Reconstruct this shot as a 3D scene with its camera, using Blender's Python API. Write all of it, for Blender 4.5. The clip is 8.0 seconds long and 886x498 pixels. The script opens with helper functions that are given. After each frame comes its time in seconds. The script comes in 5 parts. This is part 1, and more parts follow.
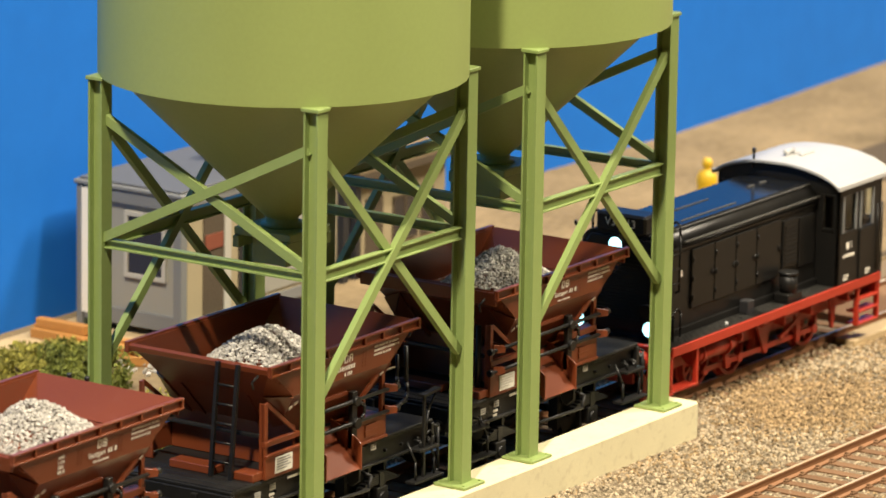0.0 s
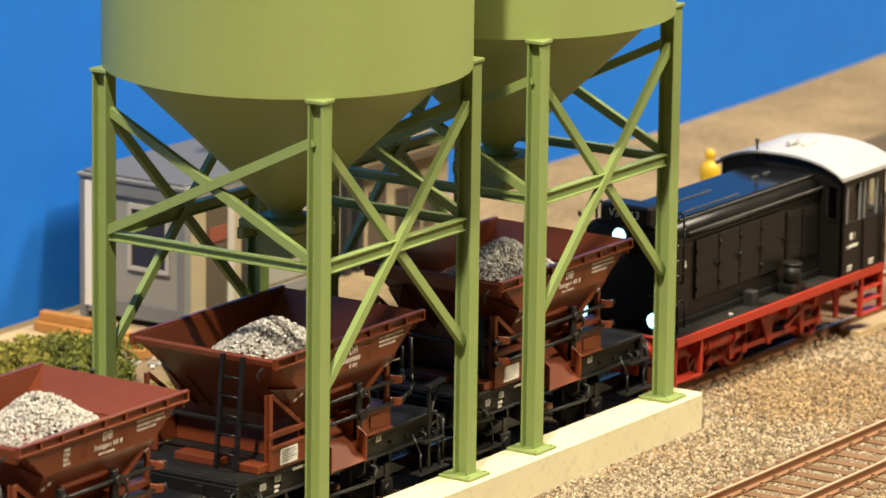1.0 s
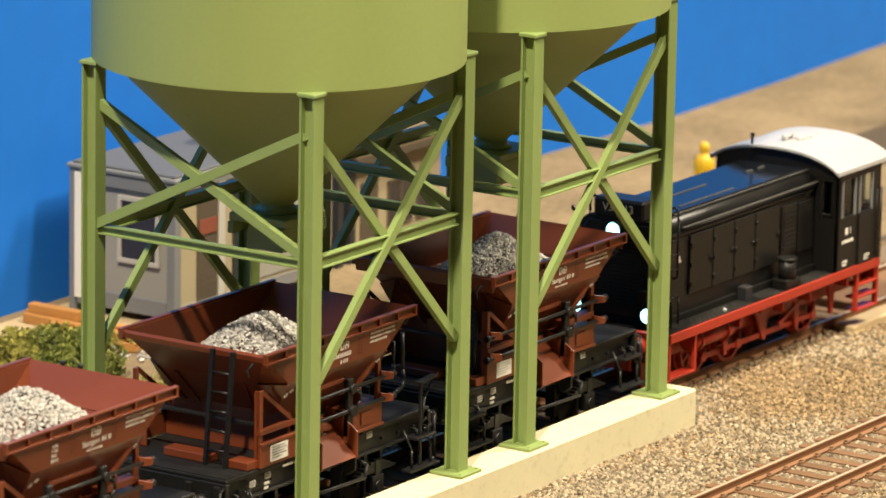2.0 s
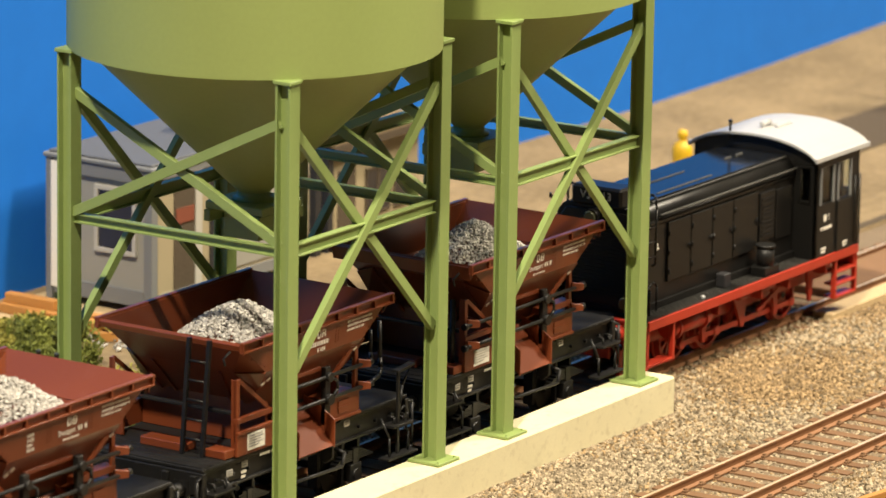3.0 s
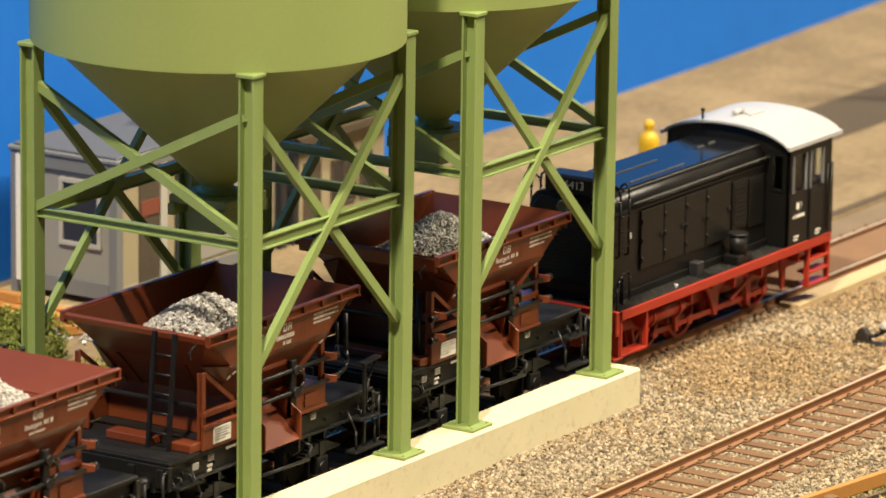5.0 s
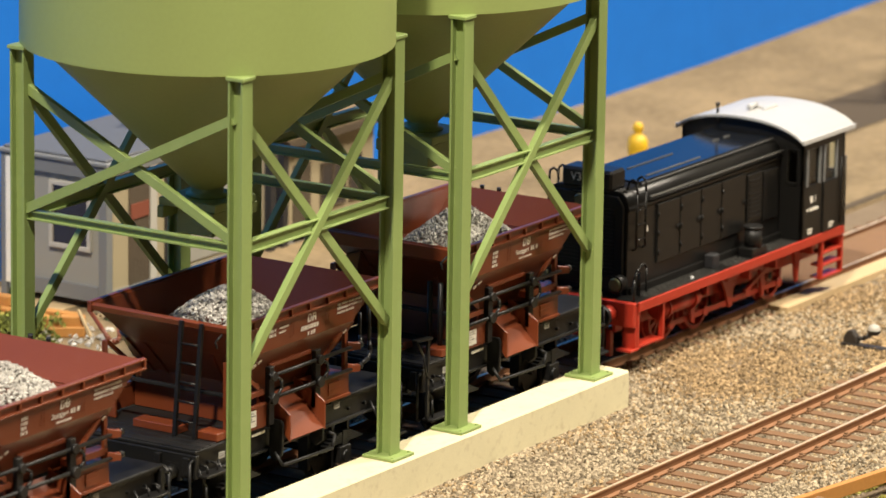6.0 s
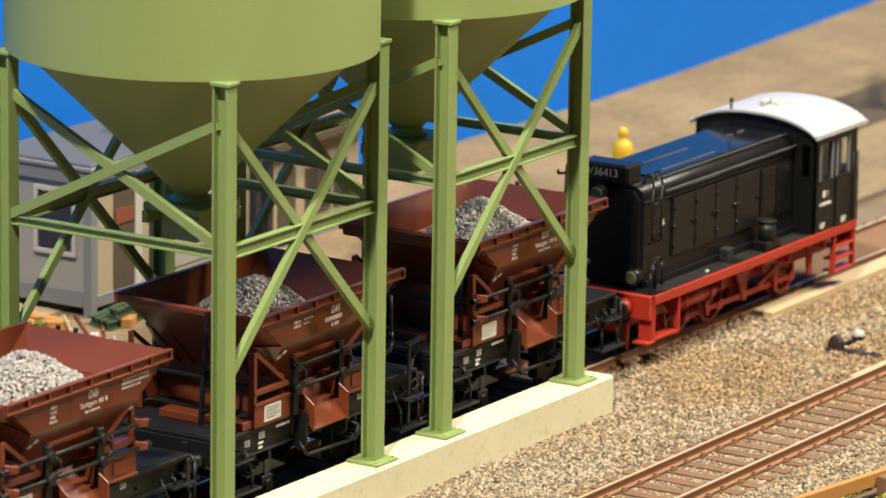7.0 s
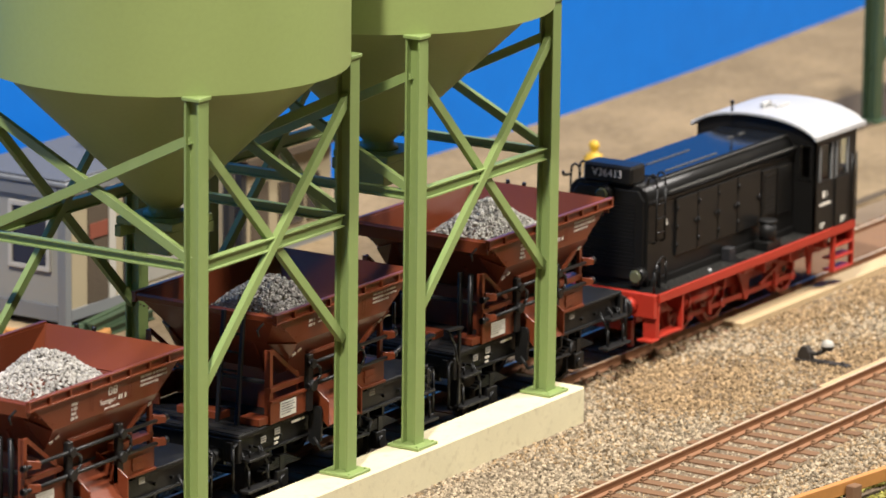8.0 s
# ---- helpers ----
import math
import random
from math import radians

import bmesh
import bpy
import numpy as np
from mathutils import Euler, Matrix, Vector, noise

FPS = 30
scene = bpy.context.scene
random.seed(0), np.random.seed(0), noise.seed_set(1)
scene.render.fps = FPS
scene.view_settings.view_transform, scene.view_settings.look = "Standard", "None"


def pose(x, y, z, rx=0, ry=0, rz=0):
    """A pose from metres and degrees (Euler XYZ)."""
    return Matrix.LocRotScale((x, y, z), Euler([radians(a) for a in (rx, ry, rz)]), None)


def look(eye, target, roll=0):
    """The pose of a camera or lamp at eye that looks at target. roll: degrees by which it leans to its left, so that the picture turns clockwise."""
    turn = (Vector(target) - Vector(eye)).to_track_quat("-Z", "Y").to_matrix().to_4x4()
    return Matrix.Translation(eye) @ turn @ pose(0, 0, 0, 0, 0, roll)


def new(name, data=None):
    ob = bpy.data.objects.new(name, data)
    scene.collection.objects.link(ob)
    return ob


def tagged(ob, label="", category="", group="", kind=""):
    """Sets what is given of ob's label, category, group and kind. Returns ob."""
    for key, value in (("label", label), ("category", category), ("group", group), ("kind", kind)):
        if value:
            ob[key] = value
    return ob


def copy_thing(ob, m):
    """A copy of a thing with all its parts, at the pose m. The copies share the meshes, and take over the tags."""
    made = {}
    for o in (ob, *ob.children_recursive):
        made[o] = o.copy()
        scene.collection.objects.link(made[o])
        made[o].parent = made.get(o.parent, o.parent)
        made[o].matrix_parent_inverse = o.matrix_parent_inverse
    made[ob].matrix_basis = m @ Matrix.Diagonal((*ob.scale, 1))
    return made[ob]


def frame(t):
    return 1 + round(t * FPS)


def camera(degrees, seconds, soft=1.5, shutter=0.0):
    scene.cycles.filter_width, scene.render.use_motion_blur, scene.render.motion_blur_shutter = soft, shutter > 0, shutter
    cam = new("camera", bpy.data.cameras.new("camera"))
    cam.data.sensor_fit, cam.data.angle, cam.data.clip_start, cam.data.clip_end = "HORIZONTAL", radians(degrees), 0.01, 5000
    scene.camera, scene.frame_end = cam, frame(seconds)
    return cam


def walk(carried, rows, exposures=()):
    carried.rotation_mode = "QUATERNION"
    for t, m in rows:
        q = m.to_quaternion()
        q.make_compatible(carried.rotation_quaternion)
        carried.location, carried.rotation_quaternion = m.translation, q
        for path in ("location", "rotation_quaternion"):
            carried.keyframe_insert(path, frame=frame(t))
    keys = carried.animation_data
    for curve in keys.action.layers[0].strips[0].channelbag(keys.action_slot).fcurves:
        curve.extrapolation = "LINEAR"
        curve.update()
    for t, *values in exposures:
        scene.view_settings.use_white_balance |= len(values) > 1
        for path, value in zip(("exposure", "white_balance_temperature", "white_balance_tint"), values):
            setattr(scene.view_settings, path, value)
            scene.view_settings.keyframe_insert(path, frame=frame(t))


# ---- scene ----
cam = camera(9.957, 8.0, soft=1.6)
cam.data.dof.use_dof = True
cam.data.dof.focus_distance = 2.16
cam.data.dof.aperture_fstop = 23.0

PATH = [
    (0.0, pose(-1.6421, -1.1476, 0.6023, 77.031, -0.936, -56.324)),
    (0.5, pose(-1.6439, -1.1475, 0.6029, 76.948, -0.812, -56.399)),
    (1.0, pose(-1.6433, -1.1451, 0.6004, 76.981, -0.756, -56.391)),
    (1.5, pose(-1.6346, -1.1364, 0.6015, 76.861, -0.963, -56.340)),
    (3.0, pose(-1.6216, -1.1325, 0.5984, 76.689, -0.907, -56.669)),
    (3.5, pose(-1.6188, -1.1309, 0.5981, 76.587, -0.783, -56.825)),
    (4.0, pose(-1.6198, -1.1341, 0.5993, 76.567, -0.716, -56.913)),
    (4.5, pose(-1.6188, -1.1333, 0.5997, 76.540, -0.733, -56.993)),
    (5.0, pose(-1.6162, -1.1333, 0.6004, 76.536, -0.792, -57.006)),
    (6.5, pose(-1.6207, -1.1373, 0.6025, 76.569, -0.859, -57.175)),
    (7.0, pose(-1.6203, -1.1378, 0.6027, 76.604, -0.879, -57.250)),
    (7.5, pose(-1.6279, -1.1457, 0.6041, 76.708, -0.802, -57.363)),
    (8.0, pose(-1.6318, -1.1492, 0.6058, 76.769, -0.695, -57.536)),]
# the clip's camera cools its white balance towards the end
TINTS = [(0.0, 0.04, 6800, 10.5), (1.5, 0.04, 6800, 10.5), (3.0, 0.03, 6850, 10.5), (4.0, 0.01, 7000, 10), (5.0, -0.03, 6850, 11),
         (6.5, -0.04, 6250, 12), (7.0, -0.04, 6100, 12.5), (7.5, -0.05, 5950, 13.5), (8.0, -0.05, 5800, 14.5)]
walk(cam, PATH, TINTS)

# ---------------------------------------------------------------- light
world = bpy.data.worlds.new("hall_air")
scene.world = world
world.use_nodes = True
world.node_tree.nodes["Background"].inputs[0].default_value = (1.0, 0.9, 0.76, 1)
world.node_tree.nodes["Background"].inputs[1].default_value = 0.03


def lamp(name, eye, target, power, size, colour):
    data = bpy.data.lights.new(name, "AREA")
    data.shape, data.size, data.energy, data.color = "DISK", size, power, colour
    ob = new(name, data)
    ob.matrix_world = look(eye, target)
    return ob


WARM = (1.0, 0.90, 0.73)
lamp("hall_spot", (-1.78, -0.75, 3.1), (0.15, 0.0, 0.1), 205, 0.13, WARM)
lamp("hall_lamp_front", (0.75, -1.95, 3.1), (0.3, 0.1, 0.1), 117, 0.35, WARM)
# unseen lamp, added to brighten the right end of the backdrop
lamp("backdrop_fill", (1.45, -0.75, 2.0), (1.2, 0.36, 0.3), 72, 0.5, WARM)

# ---------------------------------------------------------------- mesh helpers, in millimetres
MM = 0.001


def box(bm, x0, x1, y0, y1, z0, z1):
    v = [bm.verts.new((x, y, z)) for z in (z0, z1) for y in (y0, y1) for x in (x0, x1)]
    for f in ((0, 2, 3, 1), (4, 5, 7, 6), (0, 1, 5, 4), (1, 3, 7, 5), (3, 2, 6, 7), (2, 0, 4, 6)):
        bm.faces.new([v[i] for i in f])
    return v


def prism(bm, outline, a, b, axis="x"):
    """An outline of (u, v) drawn from a to b along an axis."""
    def at(u, v, w):
        return {"x": (w, u, v), "y": (u, w, v), "z": (u, v, w)}[axis]
    p = [bm.verts.new(at(u, v, a)) for u, v in outline]
    q = [bm.verts.new(at(u, v, b)) for u, v in outline]
    n = len(outline)
    bm.faces.new(p)
    bm.faces.new(q[::-1])
    for i in range(n):
        bm.faces.new((p[i], q[i], q[(i + 1) % n], p[(i + 1) % n]))


def sweep(bm, outline, p, q, side):
    """An outline of (u, v) drawn from point p to point q; u runs along side."""
    p, q = Vector(p), Vector(q)
    w = (q - p).normalized()
    u = Vector(side)
    u = (u - w * u.dot(w)).normalized()
    v = w.cross(u)
    a = [bm.verts.new(p + u * i + v * j) for i, j in outline]
    b = [bm.verts.new(q + u * i + v * j) for i, j in outline]
    n = len(outline)
    bm.faces.new(a)
    bm.faces.new(b[::-1])
    for i in range(n):
        bm.faces.new((a[i], b[i], b[(i + 1) % n], a[(i + 1) % n]))


def rod(bm, p, q, r, seg=10, r2=None):
    p, q = Vector(p), Vector(q)
    w = (q - p).normalized()
    u = w.orthogonal().normalized()
    v = w.cross(u)
    r2 = r if r2 is None else r2
    ring = [(math.cos(2 * math.pi * i / seg), math.sin(2 * math.pi * i / seg)) for i in range(seg)]
    a = [bm.verts.new(p + (u * c + v * s) * r) for c, s in ring]
    b = [bm.verts.new(q + (u * c + v * s) * r2) for c, s in ring]
    bm.faces.new(a[::-1])
    bm.faces.new(b)
    for i in range(seg):
        j = (i + 1) % seg
        bm.faces.new((a[i], a[j], b[j], b[i])).smooth = True


def pipe(bm, points, r, seg=8):
    for p, q in zip(points, points[1:]):
        rod(bm, p, q, r, seg)


def lathe(bm, profile, cx, cy, seg=64, smooth=True):
    """A closed ring profile of (radius, z) turned about an upright axis."""
    rings = []
    for r, z in profile:
        rings.append([bm.verts.new((cx + r * math.cos(2 * math.pi * i / seg), cy + r * math.sin(2 * math.pi * i / seg), z)) for i in range(seg)])
    for a, b in zip(rings, rings[1:]):
        for i in range(seg):
            j = (i + 1) % seg
            bm.faces.new((a[i], a[j], b[j], b[i])).smooth = smooth
    return rings


def quad_plate(bm, corners, t):
    """A plate with three or four corners, t thick against its normal."""
    c = [Vector(p) for p in corners]
    n = (c[1] - c[0]).cross(c[-1] - c[0]).normalized() * t
    a = [bm.verts.new(p) for p in c]
    b = [bm.verts.new(p - n) for p in c]
    bm.faces.new(a)
    bm.faces.new(b[::-1])
    for i in range(len(c)):
        j = (i + 1) % len(c)
        bm.faces.new((a[i], b[i], b[j], a[j]))


H_SECTION = lambda b, h, t: [(-b / 2, -h / 2), (b / 2, -h / 2), (b / 2, -h / 2 + t), (t / 2, -h / 2 + t), (t / 2, h / 2 - t), (b / 2, h / 2 - t),
                             (b / 2, h / 2), (-b / 2, h / 2), (-b / 2, h / 2 - t), (-t / 2, h / 2 - t), (-t / 2, -h / 2 + t), (-b / 2, -h / 2 + t)]
L_SECTION = lambda b, h, t: [(-b / 2, -h / 2), (b / 2, -h / 2), (b / 2, -h / 2 + t), (-b / 2 + t, -h / 2 + t), (-b / 2 + t, h / 2), (-b / 2, h / 2)]


def mesh_of(name, bm, material, bevel=0.0):
    bmesh.ops.recalc_face_normals(bm, faces=bm.faces)
    if bevel:
        edges = [e for e in bm.edges if len(e.link_faces) == 2 and e.calc_face_angle(0) > 0.6]
        bmesh.ops.bevel(bm, geom=edges, offset=bevel, segments=1, affect="EDGES", clamp_overlap=True)
    bmesh.ops.scale(bm, vec=(MM, MM, MM), verts=bm.verts)
    me = bpy.data.meshes.new(name)
    bm.to_mesh(me)
    bm.free()
    me.materials.append(material)
    return me


def part(name, bm, material, parent, label="", bevel=0.0):
    """One mesh object under a thing or under a part."""
    ob = new(name, mesh_of(name, bm, material, bevel))
    ob.parent = parent
    if label:
        tagged(ob, label)
    return ob


def thing(name, label, category, at=(0, 0, 0), group="", kind=""):
    ob = new(name)
    ob.empty_display_size = 0.01
    ob.location = [c * MM for c in at]
    return tagged(ob, label, category, group, kind)


def solo(name, bm, material, label, category, at=(0, 0, 0), group="", kind="", bevel=0.0):
    ob = new(name, mesh_of(name, bm, material, bevel))
    ob.location = [c * MM for c in at]
    return tagged(ob, label, category, group, kind)


def B():
    return bmesh.new()


def boxed(*dims):
    bm = B()
    box(bm, *dims)
    return bm


# ---------------------------------------------------------------- materials
def surface(name, colour, rough=0.5, metal=0.0, vary=0.12, grain=900.0, blotch=40.0, bump=0.08, second=None, wear=0.0, wear_colour=(0.5, 0.45, 0.4), island=0.0, spec=0.5, depth=0.0003):
    """Paint, plastic, wood or stone: a base colour that varies at two scales, with fine relief and optional wear."""
    m = bpy.data.materials.new(name)
    m.use_nodes = True
    n, l = m.node_tree.nodes, m.node_tree.links
    b = n["Principled BSDF"]
    b.inputs["Metallic"].default_value = metal
    b.inputs["Specular IOR Level"].default_value = spec
    co = n.new("ShaderNodeTexCoord")
    big, fine = n.new("ShaderNodeTexNoise"), n.new("ShaderNodeTexNoise")
    big.inputs["Scale"].default_value, big.inputs["Detail"].default_value = blotch, 4
    fine.inputs["Scale"].default_value, fine.inputs["Detail"].default_value = grain, 3
    l.new(co.outputs["Object"], big.inputs["Vector"])
    l.new(co.outputs["Object"], fine.inputs["Vector"])
    dark = [c * (1 - vary * 2.2) for c in colour]
    light = [min(1, c * (1 + vary * 1.4)) for c in (second or colour)]
    ramp = n.new("ShaderNodeMix")
    ramp.data_type = "RGBA"
    ramp.inputs[6].default_value, ramp.inputs[7].default_value = (*dark, 1), (*light, 1)
    add = n.new("ShaderNodeMath")
    add.operation = "MULTIPLY_ADD"
    add.inputs[1].default_value = 0.6
    half = n.new("ShaderNodeMath")
    half.operation = "MULTIPLY"
    half.inputs[1].default_value = 0.4
    l.new(fine.outputs["Fac"], half.inputs[0])
    l.new(big.outputs["Fac"], add.inputs[0])
    l.new(half.outputs[0], add.inputs[2])
    last = add.outputs[0]
    if island:
        info, geo = n.new("ShaderNodeObjectInfo"), n.new("ShaderNodeNewGeometry")
        both = n.new("ShaderNodeMath")
        both.operation = "ADD"
        l.new(info.outputs["Random"], both.inputs[0])
        l.new(geo.outputs["Random Per Island"], both.inputs[1])
        frac = n.new("ShaderNodeMath")
        frac.operation = "FRACT"
        l.new(both.outputs[0], frac.inputs[0])
        mixed = n.new("ShaderNodeMix")
        mixed.inputs[0].default_value = island
        l.new(last, mixed.inputs[2])
        l.new(frac.outputs[0], mixed.inputs[3])
        last = mixed.outputs[0]
    l.new(last, ramp.inputs[0])
    out = ramp.outputs[2]
    if wear:
        w = n.new("ShaderNodeTexNoise")
        w.inputs["Scale"].default_value, w.inputs["Detail"].default_value = blotch * 6, 6
        l.new(co.outputs["Object"], w.inputs["Vector"])
        r = n.new("ShaderNodeValToRGB")
        r.color_ramp.elements[0].position, r.color_ramp.elements[1].position = 0.56, 0.74
        l.new(w.outputs["Fac"], r.inputs[0])
        k = n.new("ShaderNodeMath")
        k.operation = "MULTIPLY"
        k.inputs[1].default_value = wear
        l.new(r.outputs[0], k.inputs[0])
        mx = n.new("ShaderNodeMix")
        mx.data_type = "RGBA"
        mx.inputs[7].default_value = (*wear_colour, 1)
        l.new(k.outputs[0], mx.inputs[0])
        l.new(out, mx.inputs[6])
        out = mx.outputs[2]
    l.new(out, b.inputs["Base Color"])
    rr = n.new("ShaderNodeMapRange")
    rr.inputs["To Min"].default_value, rr.inputs["To Max"].default_value = max(0.02, rough - 0.1), min(1, rough + 0.1)
    l.new(big.outputs["Fac"], rr.inputs["Value"])
    l.new(rr.outputs[0], b.inputs["Roughness"])
    if bump:
        bp = n.new("ShaderNodeBump")
        bp.inputs["Strength"].default_value, bp.inputs["Distance"].default_value = bump, depth
        l.new(fine.outputs["Fac"], bp.inputs["Height"])
        l.new(bp.outputs[0], b.inputs["Normal"])
    return m


def plain_glass(name):
    m = bpy.data.materials.new(name)
    m.use_nodes = True
    b = m.node_tree.nodes["Principled BSDF"]
    b.inputs["Base Color"].default_value = (0.85, 0.9, 0.88, 1)
    b.inputs["Roughness"].default_value = 0.05
    b.inputs["Transmission Weight"].default_value = 1.0
    b.inputs["IOR"].default_value = 1.3
    return m


GREEN = surface("silo_green_paint", (0.235, 0.315, 0.10), 0.42, vary=0.07, blotch=14, grain=700, bump=0.14, wear=0.22, wear_colour=(0.34, 0.41, 0.17))
TANK = surface("silo_tank_paint", (0.268, 0.332, 0.104), 0.5, vary=0.07, blotch=11, grain=500, bump=0.08, wear=0.2, wear_colour=(0.275, 0.33, 0.13))
OLD_GREEN = surface("dark_green_steel", (0.04, 0.068, 0.032), 0.5)
CONCRETE = surface("cast_concrete", (0.66, 0.60, 0.385), 0.75, vary=0.10, blotch=45, grain=1400, bump=0.3, wear=0.55, wear_colour=(0.46, 0.39, 0.24))
RUST = surface("hopper_red_brown_paint", (0.160, 0.037, 0.0125), 0.32, vary=0.10, blotch=35, grain=1500, bump=0.1, wear=0.12, wear_colour=(0.20, 0.07, 0.045))
BLACK = surface("black_underframe", (0.010, 0.0098, 0.0095), 0.42, vary=0.2, blotch=60, grain=1500, bump=0.15, wear=0.35, wear_colour=(0.030, 0.026, 0.021), spec=0.35)
DECK = surface("worn_black_planks", (0.009, 0.0088, 0.0085), 0.55, vary=0.25, blotch=70, grain=900, bump=0.3, wear=0.35, wear_colour=(0.024, 0.021, 0.018), spec=0.3)
LOCO_BLACK = surface("gloss_black_paint", (0.0095, 0.0092, 0.0086), 0.32, vary=0.15, blotch=30, grain=1300, bump=0.05, spec=0.28)
LOCO_TOP = surface("glossy_black_paint", (0.008, 0.009, 0.011), 0.16, vary=0.12, blotch=20, grain=900, bump=0.03)
RED = surface("locomotive_red_paint", (0.38, 0.030, 0.014), 0.40, vary=0.10, blotch=40, grain=1200, bump=0.06, wear=0.12, wear_colour=(0.30, 0.05, 0.03))
WHITE = surface("aluminium_roof_paint", (0.43, 0.43, 0.425), 0.33, vary=0.05, blotch=25, grain=900, bump=0.05)
LETTER = surface("white_lettering", (0.78, 0.74, 0.65), 0.6, vary=0.05, bump=0)
PLACARD = surface("cream_placard", (0.62, 0.60, 0.52), 0.6, vary=0.05, bump=0)
RAIL = surface("rusty_rail_side", (0.25, 0.118, 0.052), 0.6, vary=0.18, blotch=50, grain=1500, bump=0.2)
RAILHEAD = surface("polished_rail_head", (0.74, 0.59, 0.38), 0.34, metal=0.45, vary=0.08, bump=0.03)
SLEEPER = surface("brown_sleeper", (0.20, 0.115, 0.064), 0.8, spec=0.12, vary=0.2, blotch=80, grain=1600, bump=0.35, island=0.25)
STONE = surface("ballast_stone", (0.10, 0.073, 0.046), 0.8, spec=0.12, vary=0.3, second=(0.405, 0.333, 0.228), island=0.75, grain=1500, blotch=30, bump=0.2)
BED = surface("ballast_bed", (0.13, 0.097, 0.062), 0.9, spec=0.12, vary=0.22, second=(0.235, 0.177, 0.12), grain=900, blotch=25, bump=0.9, depth=0.0012)
LOAD = surface("light_gravel", (0.32, 0.31, 0.285), 0.8, vary=0.15, second=(0.53, 0.505, 0.46), island=0.75, grain=1500, blotch=60, bump=0.2)
LOAD_DARK = surface("grey_gravel", (0.26, 0.25, 0.225), 0.8, vary=0.15, second=(0.58, 0.56, 0.495), island=0.8, grain=1500, blotch=60, bump=0.2)
SAND = surface("sandy_road_surface", (0.132, 0.096, 0.050), 0.9, spec=0.12, vary=0.38, second=(0.250, 0.186, 0.107), grain=190, blotch=16, bump=0.7, depth=0.001, wear=0.3, wear_colour=(0.20, 0.15, 0.10))
DARK_BROWN = surface("matt_dark_brown", (0.088, 0.068, 0.047), 0.9, spec=0.12, vary=0.15, grain=700, blotch=12, bump=0.5, depth=0.0006)
BLUE = surface("blue_backdrop_paint", (0.007, 0.122, 0.49), 0.65, spec=0.2, vary=0.05, blotch=2.5, grain=60, bump=0.03, second=(0.009, 0.15, 0.58))
GREY = surface("grey_cabin_panel", (0.265, 0.258, 0.225), 0.5, vary=0.05, blotch=20, bump=0.05)
GREY_DARK = surface("grey_cabin_frame", (0.17, 0.175, 0.175), 0.5, vary=0.06, blotch=20, bump=0.05)
ROOF_GREY = surface("grey_cabin_roof", (0.085, 0.09, 0.10), 0.6, vary=0.07, blotch=15, bump=0.05)
CREAM = surface("cream_cabin_wall", (0.33, 0.275, 0.17), 0.6, vary=0.08, blotch=25, bump=0.05)
WHITE_TRIM = surface("white_trim", (0.42, 0.40, 0.35), 0.5, vary=0.04)
DARK_GLASS = surface("dark_window_pane", (0.035, 0.03, 0.03), 0.12, vary=0.1, bump=0)
DARK = surface("dark_steel", (0.02, 0.02, 0.022), 0.5)
TIMBER = surface("orange_timber", (0.46, 0.21, 0.05), 0.65, vary=0.15, blotch=60, grain=500, bump=0.25, island=0.3)
PLANK = surface("pale_plank", (0.50, 0.37, 0.20), 0.7, vary=0.12, blotch=30, grain=400, bump=0.2)
LEAF = surface("green_foliage", (0.07, 0.095, 0.012), 0.8, vary=0.25, second=(0.21, 0.235, 0.04), island=0.7, grain=900, blotch=60)
GRASS = surface("grass_fibre", (0.15, 0.15, 0.02), 0.8, vary=0.25, second=(0.40, 0.37, 0.08), island=0.7, grain=900, blotch=60)
YELLOW = surface("yellow_plastic", (0.60, 0.37, 0.012), 0.5, vary=0.05)
HALL = surface("hall_wall_plaster", (0.40, 0.37, 0.32), 0.8, vary=0.06, blotch=2, grain=60)
HALL_DARK = surface("hall_floor_carpet", (0.10, 0.09, 0.085), 0.9, vary=0.1, blotch=2, grain=60)
TREAD = surface("worn_tread_plate", (0.07, 0.068, 0.06), 0.5, vary=0.2)
GLASS = plain_glass("clear_glass")
IRON = surface("brown_black_iron", (0.032, 0.026, 0.021), 0.55, vary=0.2, blotch=80, wear=0.2, wear_colour=(0.06, 0.045, 0.03))

# ---------------------------------------------------------------- the hall and the layout board
TRACK_Y, NEAR_Y, RAIL_Z = 47.0, -95.5, 5.0
solo("floor", boxed(-6000, 5000, -6000, 2500, -920, -900), HALL_DARK, "dark carpet floor of the exhibition hall", "floor", kind="structure")
solo("ceiling", boxed(-6000, 5000, -6000, 2500, 3600, 3650), HALL, "plain plaster ceiling of the exhibition hall", "ceiling", kind="structure")
for tag, dims in (("wall_north", (-6000, 5000, 2500, 2550)), ("wall_south", (-6000, 5000, -6050, -6000)), ("wall_west", (-6050, -6000, -6000, 2500)), ("wall_east", (5000, 5050, -6000, 2500))):
    solo(tag, boxed(*dims, -920, 3650), HALL, "plain plaster wall of the exhibition hall", "wall", kind="structure")

bend = B()
edge = [(-1500, 361), (500, 360), (700, 355), (870, 351), (1000, 354.5), (1100, 360), (1250, 369), (1400, 381), (1700, 414), (3200, 606)]
prism(bend, edge + [(x, y + 12) for x, y in edge[::-1]], -30, 620, "z")
solo("backdrop", bend, BLUE, "bright blue painted backdrop board behind the layout", "backdrop", kind="structure")


def ground_sheet():
    bm = B()
    box(bm, -1500, 3200, -330, 640, -60, 0)
    return solo("ground", bm, BED, "tan ballast bed of the railway layout", "ground", kind="structure")


